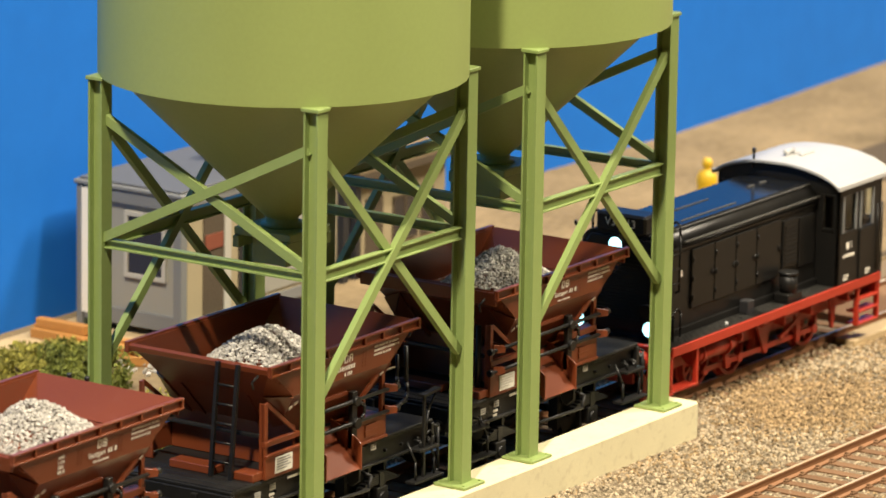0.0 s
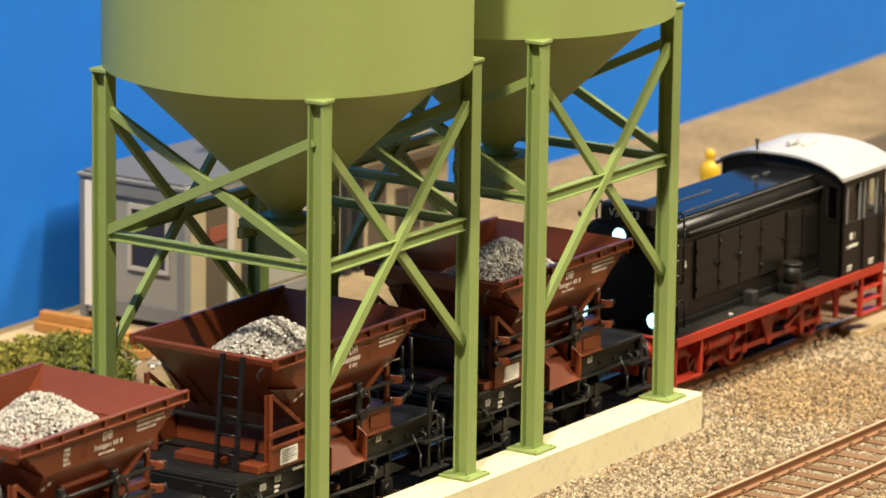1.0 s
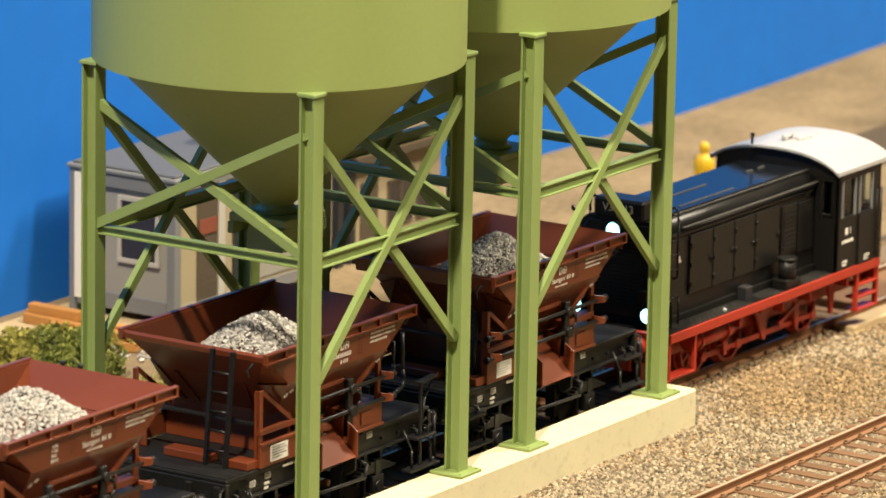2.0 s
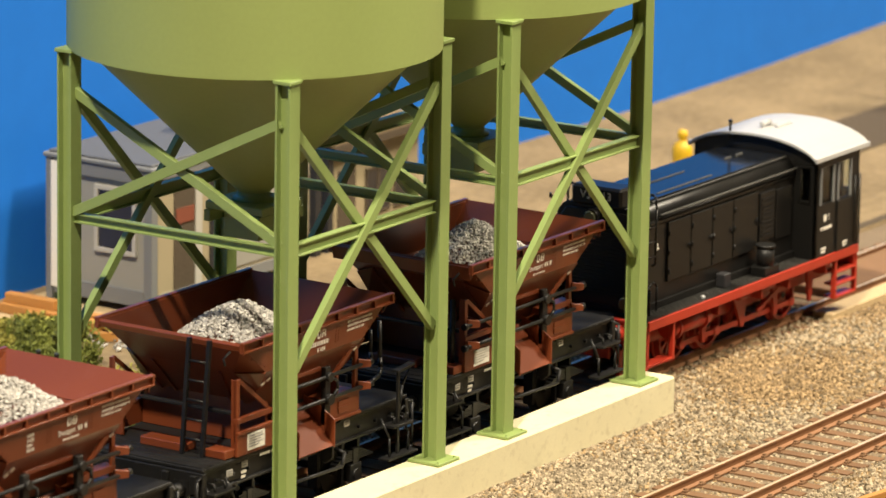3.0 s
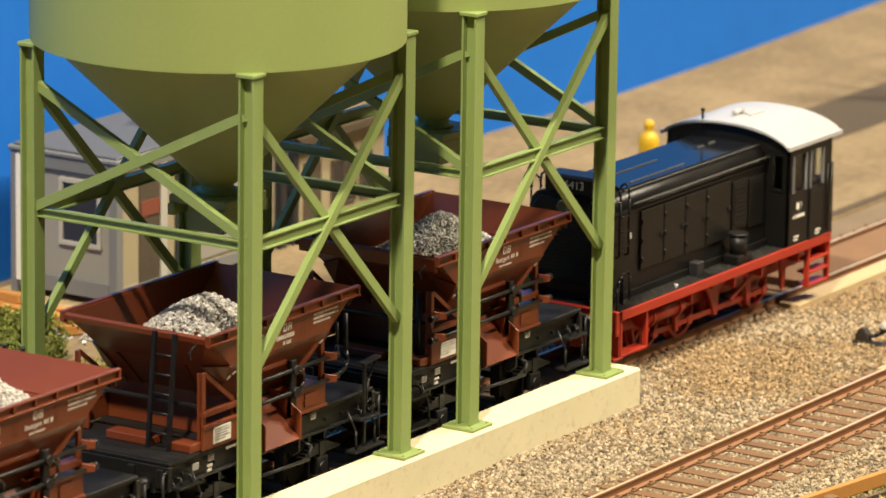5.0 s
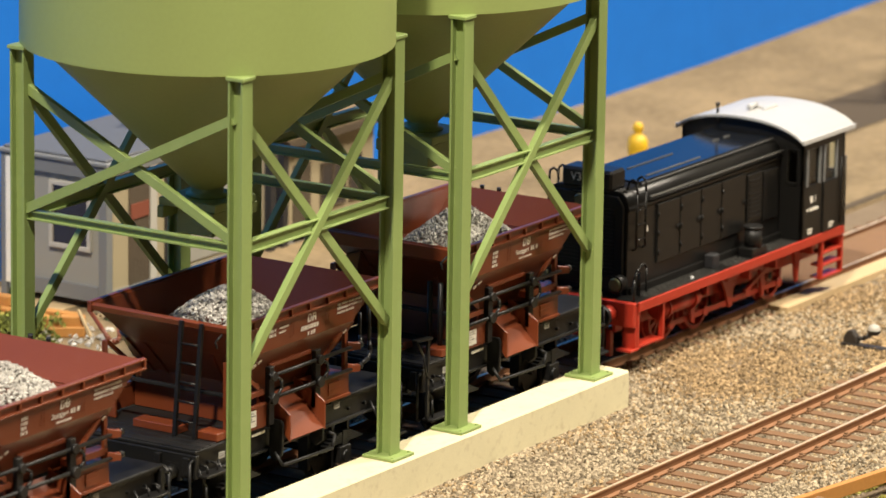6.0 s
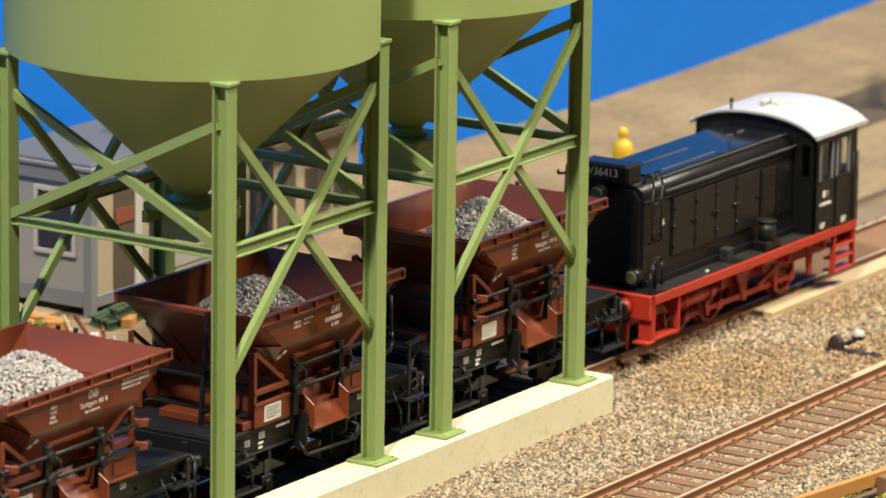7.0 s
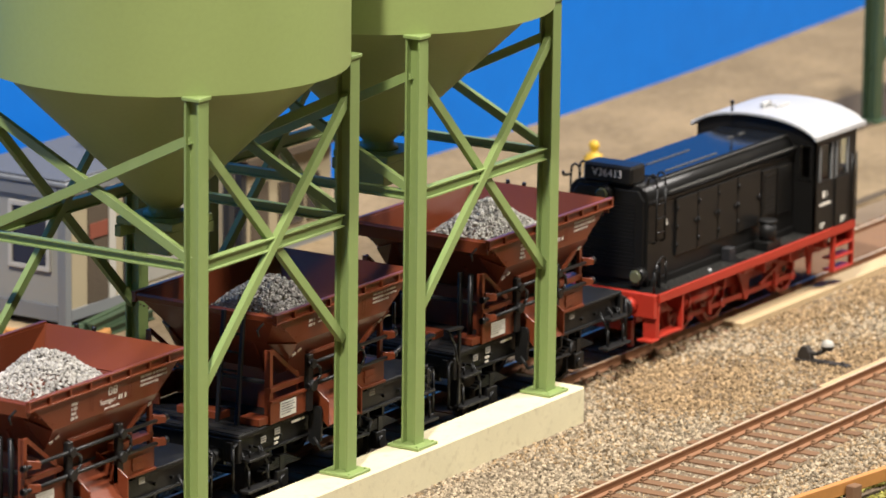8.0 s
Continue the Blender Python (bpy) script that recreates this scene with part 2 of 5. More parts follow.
ground_sheet()
solo("sand_road", boxed(-300, 3200, 96, 640, -1, 1.2), SAND, "plain sandy roadway behind the loading track", "road", kind="structure")
# thin dark sheet: a broad soft shadow put into the road's colour
solo("shadow_strip", boxed(640, 3200, 189, 241, 1.0, 1.7), DARK_BROWN, "dark strip on the sandy roadway, imitating a soft shadow", "soil", kind="structure")
solo("road_edge", boxed(520, 3200, 97.5, 103, 1.0, 1.8), DARK_BROWN, "narrow dark groove along the sandy roadway", "soil", kind="structure")


# ---------------------------------------------------------------- tracks
def rail_mesh(x0, x1):
    bm = B()
    foot = [(-2.1, -4.4), (2.1, -4.4), (2.1, -3.8), (0.5, -3.3), (0.45, -1.1), (0.95, -0.8), (0.95, -0.06), (-0.95, -0.06), (-0.95, -0.8), (-0.45, -1.1), (-0.5, -3.3), (-2.1, -3.8)]
    prism(bm, foot, x0, x1, "x")
    return bm


def track(name, label, y, x0, x1, pitch=13.6):
    t = thing(name, label, "track", (0, y, RAIL_Z), kind="structure")
    for side in (-16.8, 16.8):
        r = part("rail", rail_mesh(x0, x1), RAIL, t)
        r.location = (0, side * MM, 0)
        part("rail_head", boxed(x0, x1, -0.72, 0.72, -0.06, 0.03), RAILHEAD, r, "polished rail head", 0.02)
    rng = random.Random(3)
    bm = B()
    box(bm, -2.9, 2.9, -29, 29, -7.5, -4.3)
    for s in (-16.8, 16.8):
        for o in (-1, 1):
            box(bm, -1.9, 1.9, s + o * 3.1 - 0.9, s + o * 3.1 + 0.9, -4.35, -3.4)
            box(bm, -0.7, 0.7, s + o * 2.6 - 0.6, s + o * 2.6 + 0.6, -3.5, -2.7)
    me = mesh_of("sleeper", bm, SLEEPER)
    x = x0 + 4
    while x < x1:
        ob = new("sleeper", me)
        ob.parent = t
        ob.location = (x * MM, rng.uniform(-0.6, 0.6) * MM, 0)
        ob.rotation_euler = (0, 0, rng.uniform(-0.01, 0.01))
        x += pitch
    return t


near = track("near_track", "rusty rails on brown sleepers in stone ballast", NEAR_Y, -40, 1000)
part("switch_blade", boxed(394, 900, 17.4, 19.6, -2.6, 0.35), PLANK, near, "pale switch blade against the rail", 0.2)
part("guard_rail", boxed(430, 520, -12.5, -11.2, -3.6, -0.4), RAIL, near, "short rusty guard rail", 0.2)
track("loading_track", "loading track with rusty rails on brown sleepers", TRACK_Y, -330, 1250)
solo("crossing_board", boxed(484, 1250, 15, 26.2, -1, 3.6), PLANK, "pale timber boards laid beside the loading track", "boards", kind="structure", bevel=0.4)
solo("crossing_panel", boxed(525, 1250, 33.5, 60.2, -1, 4.2), SLEEPER, "red-brown crossing panel between the rails", "panel", kind="structure", bevel=0.4)

# ---------------------------------------------------------------- silo with hopper, on four legs
A, AY, TOP, FOOT = 110.0, 108.9, 198.4, 17.0


def plinth(name, y, label):
    bm = B()
    box(bm, -70, 293, y - 9.8, y + 9.5, -2, FOOT)
    return solo(name, bm, CONCRETE, label, "plinth", kind="structure", bevel=0.9)


plinth("plinth_front", 0.0, "cream concrete plinth under the silo legs")
plinth("plinth_back", AY, "cream concrete plinth behind the loading track")


def silo(x):
    s = thing("silo", "olive green steel gravel silo on four braced legs", "silo", (x, 0, FOOT), "gravel silos")
    c, h = A / 2, TOP - FOOT
    bm = B()
    lathe(bm, [(0.1, h + 222), (76.6, h + 222), (77.4, h + 221), (77.4, h + 218), (77.4, h + 3), (77.4, h)], c, c, 96)
    tank = part("tank", bm, TANK, s, "smooth olive cylindrical tank")
    bm = B()
    lathe(bm, [(77.3, h), (75.6, h), (75.6, h + 1.2), (70, h + 1.2)], c, c, 96, False)
    part("tank_floor", bm, TANK, tank)
    bm = B()
    lathe(bm, [(72.0, h + 1.1), (6.8, h - 62.0)], c, c, 96)
    cone = part("cone", bm, TANK, s, "steep conical hopper bottom")
    bm = B()
    lathe(bm, [(6.8, h - 61.8), (6.9, h - 63), (6.9, h - 64.4), (9.0, h - 64.5), (9.0, h - 65.6), (7.0, h - 65.6), (7.0, h - 67)], c, c, 40)
    part("outlet_neck", bm, GREEN, cone)
    gate = part("slide_gate", boxed(c - 14.5, c + 14.5, c - 14.5, c + 14.5, h - 69, h - 65.6), GREEN, s, "flat slide gate under the hopper", 0.4)
    for sx in (-1, 1):
        part("gate_rail", boxed(c - 16, c + 16, c + sx * 12.5 - 1.6, c + sx * 12.5 + 1.6, h - 74, h - 69), GREEN, gate, "", 0.3)
    part("chute", boxed(c - 9, c + 9, c - 9, c + 9, h - 81, h - 69), GREEN, gate, "", 0.4)
    bm = B()
    box(bm, c + 15, c + 22, c - 3, c + 3, h - 75, h - 68)
    rod(bm, (c + 21, c, h - 71.5), (c + 27, c, h - 71.5), 2.0, 12)
    part("actuator", bm, OLD_GREEN, gate)
    # legs
    for lx, ly in ((0, 0), (A, 0), (A, AY), (0, AY)):
        bm = B()
        prism(bm, [(lx + u, ly + v) for u, v in H_SECTION(7.2, 7.2, 1.0)], 1.4, h - 1.4, "z")
        leg = part("leg", bm, GREEN, s, "", 0.12)
        part("cap_plate", boxed(lx - 4.4, lx + 4.4, ly - 4.4, ly + 4.4, h - 1.4, h + 0.2), GREEN, leg, "", 0.25)
        foot = part("base_plate", boxed(lx - 8.0, lx + 8.0, ly - 8.0, ly + 8.0, 0, 1.4), GREEN, leg, "", 0.25)
        bm = B()
        for ox in (-6.2, 6.2):
            for oy in (-6.2, 6.2):
                rod(bm, (lx + ox, ly + oy, 1.3), (lx + ox, ly + oy, 1.9), 0.6, 6)
        part("bolts", bm, GREEN, foot)
    # bracing: whole crosses on the faces along the track, half crosses over the gateways
    zb, zl, zh = 128 - FOOT, 78 - FOOT, 181 - FOOT
    for y in (0, AY):
        bm = B()
        sweep(bm, H_SECTION(3.4, 5.4, 0.7), (3.6, y, zb), (A - 3.6, y, zb), (0, 1, 0))
        part("crossbeam", bm, GREEN, s, "", 0.08)
        for a, b, o in (((1.5, zh), (A - 1.5, zl - 2), 0.9), ((A - 1.5, zh), (1.5, zl - 2), -0.9)):
            bm = B()
            yy = y + o
            sweep(bm, L_SECTION(2.8, 4.0, 0.7), (a[0], yy, a[1]), (b[0], yy, b[1]), (0, 1, 0))
            part("brace", bm, GREEN, s, "", 0.08)
    for x2 in (0, A):
        bm = B()
        sweep(bm, H_SECTION(3.4, 4.0, 0.7), (x2, 3.6, zb), (x2, AY - 3.6, zb), (1, 0, 0))
        part("crossbeam", bm, GREEN, s, "", 0.08)
        for a, b, o in (((2, zb + 2), (AY - 2, zh), 0.8), ((AY - 2, zb + 2), (2, zh), -0.8)):
            bm = B()
            sweep(bm, L_SECTION(2.8, 4.0, 0.7), (x2 + o, a[0], a[1]), (x2 + o, b[0], b[1]), (1, 0, 0))
            part("brace", bm, GREEN, s, "", 0.08)
    return s


first = silo(0)
copy_thing(first, pose((A + 53.2) * MM, 0, FOOT * MM))


# ---------------------------------------------------------------- hopper wagons
def pebble(rng, r):
    """A small uneven stone: corners and faces."""
    v = []
    for sx, sy, sz in ((1, 0, 0), (-1, 0, 0), (0, 1, 0), (0, -1, 0), (0, 0, 1), (0, 0, -1), (0.6, 0.6, 0.6), (-0.6, -0.6, 0.6)):
        k = r * rng.uniform(0.65, 1.1)
        v.append((sx * k, sy * k, sz * k * 0.8))
    return v


PEBBLE_FACES = ((0, 2, 6), (2, 4, 6), (4, 0, 6), (1, 3, 7), (3, 4, 7), (4, 1, 7), (2, 1, 4), (3, 0, 4), (2, 0, 5), (1, 2, 5), (3, 1, 5), (0, 3, 5))


def stones(places, seed, low, high):
    """One mesh of many loose stones at places (x, y, z) in millimetres."""
    rng = random.Random(seed)
    verts, faces = [], []
    for x, y, z in places:
        k = len(verts)
        turn = Euler((rng.uniform(0, 6), rng.uniform(0, 6), rng.uniform(0, 6))).to_matrix()
        for p in pebble(rng, rng.uniform(low, high)):
            q = turn @ Vector(p)
            verts.append(((x + q.x) * MM, (y + q.y) * MM, (z + q.z) * MM))
        faces.extend([(k + a, k + b, k + c) for a, b, c in PEBBLE_FACES])
    me = bpy.data.meshes.new("stones")
    me.from_pydata(verts, [], faces)
    return me


def heap(seed, rx, ry, peak, base, cx):
    rng = random.Random(seed)
    places = []
    for _ in range(5600):
        u, v = rng.uniform(-1, 1), rng.uniform(-1, 1)
        r = math.hypot(u, v)
        if r > 1:
            continue
        lump = noise.noise(Vector((u * 2.3 + seed, v * 2.3, 0))) * 2.2
        x, y, z = cx + u * rx, v * ry, base + (peak - base) * (1 - r ** 1.25) + lump * (1 - r * 0.6) + rng.uniform(-0.8, 0.8)
        if abs(x) < 17.5 + 33.5 * (z - 44) / 42:
            places.append((x, y, z))
    return stones(places, seed, 0.65, 1.3)


def bars(bm, x, z, lines, y, size=2.4, gap=0.7):
    """Rows of short strokes that stand for small lettering on a side wall."""
    rng = random.Random(int(x * 7 + z))
    for k, width in enumerate(lines):
        u = x
        while u < x + width:
            w = min(rng.uniform(0.5, 0.9) * size * 0.85, x + width - u)
            box(bm, u, u + w, y - 0.12, y + 0.12, z - k * (size + gap) - size, z - k * (size + gap))
            u += w + size * (0.3 if rng.random() < 0.85 else 0.75)


def wheelset(parent, x, r, material, spokes=0, tyre=RAILHEAD):
    w = new("wheelset")
    w.parent = parent
    w.location = (x * MM, 0, r * MM)
    bm = B()
    rod(bm, (0, -20, 0), (0, 20, 0), 1.6, 12)
    part("axle", bm, BLACK, w)
    for s in (-1, 1):
        bm = B()
        y0 = s * 15.0
        seg = 32
        prof = [(r + 1.2, 0), (r + 1.2, 0.9), (r, 1.2), (r, 4.2), (r - 1.8, 4.2), (r - 1.8, 0)]
        rings = [[bm.verts.new((a * math.cos(2 * math.pi * i / seg), y0 + s * b, a * math.sin(2 * math.pi * i / seg))) for i in range(seg)] for a, b in prof]
        for a, b in zip(rings, rings[1:] + rings[:1]):
            for i in range(seg):
                j = (i + 1) % seg
                bm.faces.new((a[i], a[j], b[j], b[i]))
        if spokes:
            for i in range(spokes):
                a = 2 * math.pi * i / spokes
                arm = B()
                sweep(arm, [(-0.55, -0.9), (0.55, -0.9), (0.55, 0.9), (-0.55, 0.9)], (2 * math.cos(a), y0 + s * 2.2, 2 * math.sin(a)), ((r - 1.4) * math.cos(a), y0 + s * 2.2, (r - 1.4) * math.sin(a)), (0, 1, 0))
                part("spoke", arm, material, w)
        else:
            rod(bm, (0, y0 + s * 1.2, 0), (0, y0 + s * 2.4, 0), r - 1.5, 28)
        rod(bm, (0, y0 + s * 0.5, 0), (0, y0 + s * 4.6, 0), 2.9, 14)
        part("wheel", bm, material, w)
    return w


def buffer(parent, x, y, z, way, material):
    bm = B()
    box(bm, x - 0.6 * way, x + 0.8 * way, y - 3.6, y + 3.6, z - 3.6, z + 3.6)
    rod(bm, (x, y, z), (x + way * 5.4, y, z), 2.9, 16)
    rod(bm, (x + way * 5, y, z), (x + way * 8.6, y, z), 1.9, 14)
    b = part("buffer", bm, material, parent)
    bm = B()
    rod(bm, (x + way * 8.6, y, z), (x + way * 9.9, y, z), 5.0, 24, 4.6)
    part("buffer_head", bm, BLACK, b)


def lettered(name, text, size, material, parent, m, label):
    """Raised painted writing as a mesh, lying in the pose m."""
    cu = bpy.data.curves.new(name, "FONT")
    cu.body, cu.size, cu.extrude, cu.align_x, cu.align_y = text, size * MM, 0.00006, "CENTER", "CENTER"
    tmp = bpy.data.objects.new(name, cu)
    me = bpy.data.meshes.new_from_object(tmp)
    bpy.data.objects.remove(tmp)
    me.materials.append(material)
    ob = new(name, me)
    ob.parent = parent
    ob.matrix_basis = m
    return tagged(ob, label)


def hopper_wagon(cx, label, load, seed, ladder, heap_x, stencil=""):
    w = thing("hopper_wagon", label, "rail wagon", (cx, TRACK_Y, RAIL_Z), "hopper wagons of the train")
    L, Wd, Z = 53.5, 35.7, 86.0
    band, FY = (2.8 if ladder else 6.2), 34.5
    t = 0.9
    # the tub narrows in two steps: end fold, side fold, lower side edge, outlet
    def ends(e, s):
        fold = (e * 43, s * 25, 71.2) if ladder else (e * 39, s * 23.5, 75)
        return (e * L, s * Wd, Z), fold, (e * 35, s * FY, 71), (e * 33.5, s * 29.5, 62.8), (e * 20, s * 17, 44)
    tub = new("tub")
    tub.parent = w

    def sheet(name, corners, parent, label="", bevel=0.0):
        bm = B()
        quad_plate(bm, corners, t)
        return part(name, bm, RUST, parent, label, bevel)

    for s in (-1, 1):
        ra, fa, sa, la, oa = ends(-1, s)
        rb, fb, sb, lb, ob = ends(1, s)
        side = sheet("side_wall", [ra, rb, sb, sa][:: s], tub)
        sheet("side_apron", [sa, sb, lb, la][:: s], side)
        sheet("hopper_slope", [la, lb, ob, oa][:: s], tub)
        for rim, fold, fold2, low, out in (ends(-1, s), ends(1, s)):
            sheet("corner_sheet", [rim, fold, fold2][:: s if rim[0] > 0 else -s], side)
            sheet("corner_sheet", [fold, fold2, low][:: s if rim[0] > 0 else -s], side)
            sheet("corner_sheet", [fold, low, out][:: s if rim[0] > 0 else -s], side)
        # rim: a channel with small gussets
        bm = B()
        for z0, z1 in ((Z + 0.3, Z + 1.1), (Z - 3.4, Z - 2.7)):
            y0, y1 = sorted((s * (Wd - 0.4), s * (Wd + 1.7)))
            box(bm, -L - 0.8, L + 0.8, y0, y1, z0, z1)
        y0, y1 = sorted((s * (Wd - 0.5), s * (Wd + 0.3)))
        box(bm, -L - 0.8, L + 0.8, y0, y1, Z - 2.8, Z + 0.4)
        part("rim", bm, RUST, side, "", 0.1)
        for i in range(9):
            x = -L + i * 2 * L / 8
            y0, y1 = sorted((s * (Wd + 0.2), s * (Wd + 1.6)))
            part("gusset", boxed(x - 0.5, x + 0.5, y0, y1, Z - 2.8, Z + 0.4), RUST, side)
        bm = B()
        for i in range(28):
            x = -L + 2.5 + i * (2 * L - 5) / 27
            rod(bm, (x, s * (Wd - 1.0), Z - 4.9), (x, s * (Wd - 0.45), Z - 4.9), 0.34, 6)
        for x0, x1 in ((-L + 3.6, -34.6), (L - 3.6, 34.6), (-11.2, -11.2), (-9.2, -9.2), (14.6, 14.6), (16.6, 16.6)):
            for k in range(5):
                f = (k + 0.6) / 5
                x, z = x0 + (x1 - x0) * f, Z - 5.4 + (73.2 - Z + 5.4) * f
                y = Wd + (FY - Wd) * (Z - z) / (Z - 71)
                rod(bm, (x, s * (y - 0.4), z), (x, s * (y + 0.3), z), 0.34, 6)
        part("rivets", bm, RUST, side)
    for e in (-1, 1):
        ra, fa, sa, la, oa = ends(e, -1)
        rb, fb, sb, lb, ob = ends(e, 1)
        end = sheet("end_wall", [ra, rb, fb, fa][:: -e], tub)
        sheet("end_slope", [fa, fb, ob, oa][:: -e], end)
        bm = B()
        quad_plate(bm, [(e * (L + 0.7), -Wd, Z - 0.2), (e * (L + 0.7), Wd, Z - 0.2), (e * (L + 0.3 - band * 0.12), Wd, Z - band), (e * (L + 0.3 - band * 0.12), -Wd, Z - band)][:: -e], 1.1)
        part("end_rim", bm, RUST, end, "", 0.25)
        for y in (-17, 17):
            bm = B()
            sweep(bm, [(-0.7, -0.6), (0.7, -0.6), (0.7, 0.6), (-0.7, 0.6)], (e * 42, y, 70), (e * 21, y * 0.7, 44.6), (0, 1, 0))
            part("end_rib", bm, RUST, end)
        bm = B()
        pipe(bm, [(e * (L + 1.2), -31, 83), (e * (L + 4.2), -30, 80.5), (e * (L + 3.2), -30, 77.5)], 0.5, 6)
        part("tarpaulin_hook", bm, BLACK, end)
    part("ridge", boxed(-22, 22, -3, 3, 44, 70), RUST, tub)
    # added body: blocks view and light beneath the tub, black like the shade there
    part("dark_filler_box", boxed(-24, 24, -19, 19, 36, 47), BLACK, tub, "added black box that darkens the space under the tub")
    # the body frame stands towards one end of the underframe
    XL, XR = -50.2, 34.2
    for s in (-1, 1):
        for x, e in ((XL, -1), (XR, 1)):
            bm = B()
            box(bm, x - 1.1, x + 1.1, s * 31.4 - 0.7, s * 31.4 + 0.7, 38.5, 70.5)
            box(bm, x - 1.1 if e < 0 else x + 0.6, x - 0.6 if e < 0 else x + 1.1, *sorted((s * 31.3, s * 29.2)), 38.5, 70.5)
            post = part("end_post", bm, RUST, w, "", 0.1)
            bm = B()
            sweep(bm, [(-0.5, -0.9), (0.5, -0.9), (0.5, 0.9), (-0.5, 0.9)], (x - e * 1, s * 31.4, 70 if e < 0 else 68), (x - e * 21, s * 31.4, 55), (0, 1, 0))
            part("post_stay", bm, RUST, post)
            for z in (59.5, 50.0):
                if ladder and e < 0:
                    continue
                bm = B()
                quad_plate(bm, [(x, s * 32.3, z + 2.6), (x + 4.8, s * 35.4, z + 1.4), (x + 4.8, s * 35.4, z - 1.2), (x, s * 32.3, z - 1.4)], 1.6)
                rod(bm, (x + 3.6, s * 34, z), (x + 5.8, s * 34, z), 1.55, 12)
                part("bearing_lug", bm, RUST, post, "", 0.08)
        x0, x1 = XL - 1.3, -25.0
        plate = part("skirt_plate", boxed(x0, x1, s * 32 - 0.6, s * 32 + 0.6, 38.5, 48.0), RUST, w, "", 0.12)
        bm = B()
        for i in range(10):
            rod(bm, (x0 + 1.4 + i * 2.6, s * 32.4, 39.6), (x0 + 1.4 + i * 2.6, s * 32.85, 39.6), 0.32, 6)
        part("rivets", bm, RUST, plate)
        part("side_beam", boxed(x0, -27, s * 31.6 - 1.1, s * 31.6 + 1.1, 52.2, 54.4), RUST, w, "", 0.12)
        part("plate_edge", boxed(x0, x1, s * 32.2 - 1.0, s * 32.2 + 1.0, 47.6, 48.8), RUST, plate, "", 0.1)
        chest = part("gear_chest", boxed(13, XR + 1.6, *sorted((s * 32.6, s * 22)), 38.5, 48.6), RUST, w, "red-brown gear chest", 0.2)
        part("chest_sill", boxed(12.6, XR + 2.0, s * 32.4 - 0.9, s * 32.4 + 0.9, 38.5, 39.7), RUST, chest, "", 0.1)
        part("chest_hatch", boxed(20, 28, s * 32.8 - 0.3, s * 32.8 + 0.3, 41.2, 46.6), RUST, chest, "", 0.12)
        part("hatch_strap", boxed(19.4, 28.6, s * 33.1 - 0.2, s * 33.1 + 0.2, 43.6, 44.2), RUST, chest)
        if not ladder:
            part("side_beam", boxed(11, XR + 1.2, *sorted((s * 32.4, s * 27)), 51.4, 54.2), RUST, w, "", 0.15)
        # outlet: dark frame, lever shafts and the open chute
        part("outlet_lintel", boxed(-21, 9.5, s * 30.6 - 0.8, s * 30.6 + 0.8, 62.0, 63.6), RUST, w, "", 0.12)
        for x in (-23.4, 10.4):
            bm = B()
            box(bm, x - 1.8, x + 1.8, s * 33 - 1.2, s * 33 + 1.2, 38.8, 63.5)
            rod(bm, (x, s * 34, 50), (x, s * 36.2, 50), 2.4, 14)
            rod(bm, (x, s * 34, 59.5), (x, s * 36.0, 59.5), 2.1, 14)
            bracket = part("lever_bracket", bm, BLACK, w, "", 0.2)
            bm = B()
            pipe(bm, [(x + 2, s * 35, 58.6), (x + 5.2, s * 35.2, 57), (x + 5.6, s * 35.2, 53.4), (x + 2.4, s * 35, 50.6)], 0.7, 8)
            part("lever", bm, BLACK, bracket)
        for z in (59.5, 50.0):
            bm = B()
            start = -26 if ladder else XL - 4.8
            rod(bm, (start, s * 34, z), (XR + 6.5, s * 34, z), 0.85, 10)
            for x in (start, XR + 6.0):
                rod(bm, (x, s * 34, z), (x + 2.2, s * 34, z), 1.5, 10)
            part("shaft", bm, BLACK, w)
        bm = B()
        quad_plate(bm, [(-16.5, s * 23, 47.6), (9.0, s * 23, 47.6), (9.0, s * 38.6, 31.4), (-16.5, s * 38.6, 31.4)][:: s], 0.8)
        c = part("chute", bm, RUST, w, "sloping discharge chute", 0.08)
        for x in (-16.9, 8.6):
            bm = B()
            prism(bm, [(s * 23, 50.5), (s * 32.8, 46.4), (s * 38.8, 42.2), (s * 38.8, 30.6), (s * 23, 46.6)], x, x + 0.8, "x")
            part("chute_cheek", bm, RUST, c, "", 0.1)
        for x in (-19.4, 10.4):
            bm = B()
            prism(bm, [(s * 30, 40), (s * 36, 40), (s * 37, 38), (s * 36.6, 25), (s * 33, 22), (s * 30, 24)], x, x + 1.4, "x")
            part("chute_guard", bm, BLACK, c, "", 0.25)
        bm = B()
        pipe(bm, [(-22.5, s * 35, 27), (-22.5, s * 39.2, 22.2), (14, s * 39.2, 21.2), (17.5, s * 38, 26), (17.5, s * 33, 27)], 0.75, 8)
        part("foot_bar", bm, DECK, c)
    bm = B()
    box(bm, -44.5, -32.8, -33.0, -32.5, 40.0, 46.8)
    placard = part("placard", bm, PLACARD, w, "cream placard with rows of tiny print")
    bm = B()
    bars(bm, -43.8, 46.1, (9, 10, 8, 10, 7), -33.02, 0.35, 0.75)
    part("placard_print", bm, WHITE_TRIM if not ladder else GREY_DARK, placard)
    # lettering on the near wall: lies on the inclined plate
    bm = B()
    bars(bm, -27 if ladder else -24, 79.6, (4.5, 4.5) if ladder else (3.8, 3.8, 3, 4.4), 0, 1.2, 0.75)
    if ladder:
        bars(bm, -20, 79.6, (6.5, 5), 0, 0.8, 1.1)
    else:
        bars(bm, -1.5, 72.9, (10,), 0, 0.8)
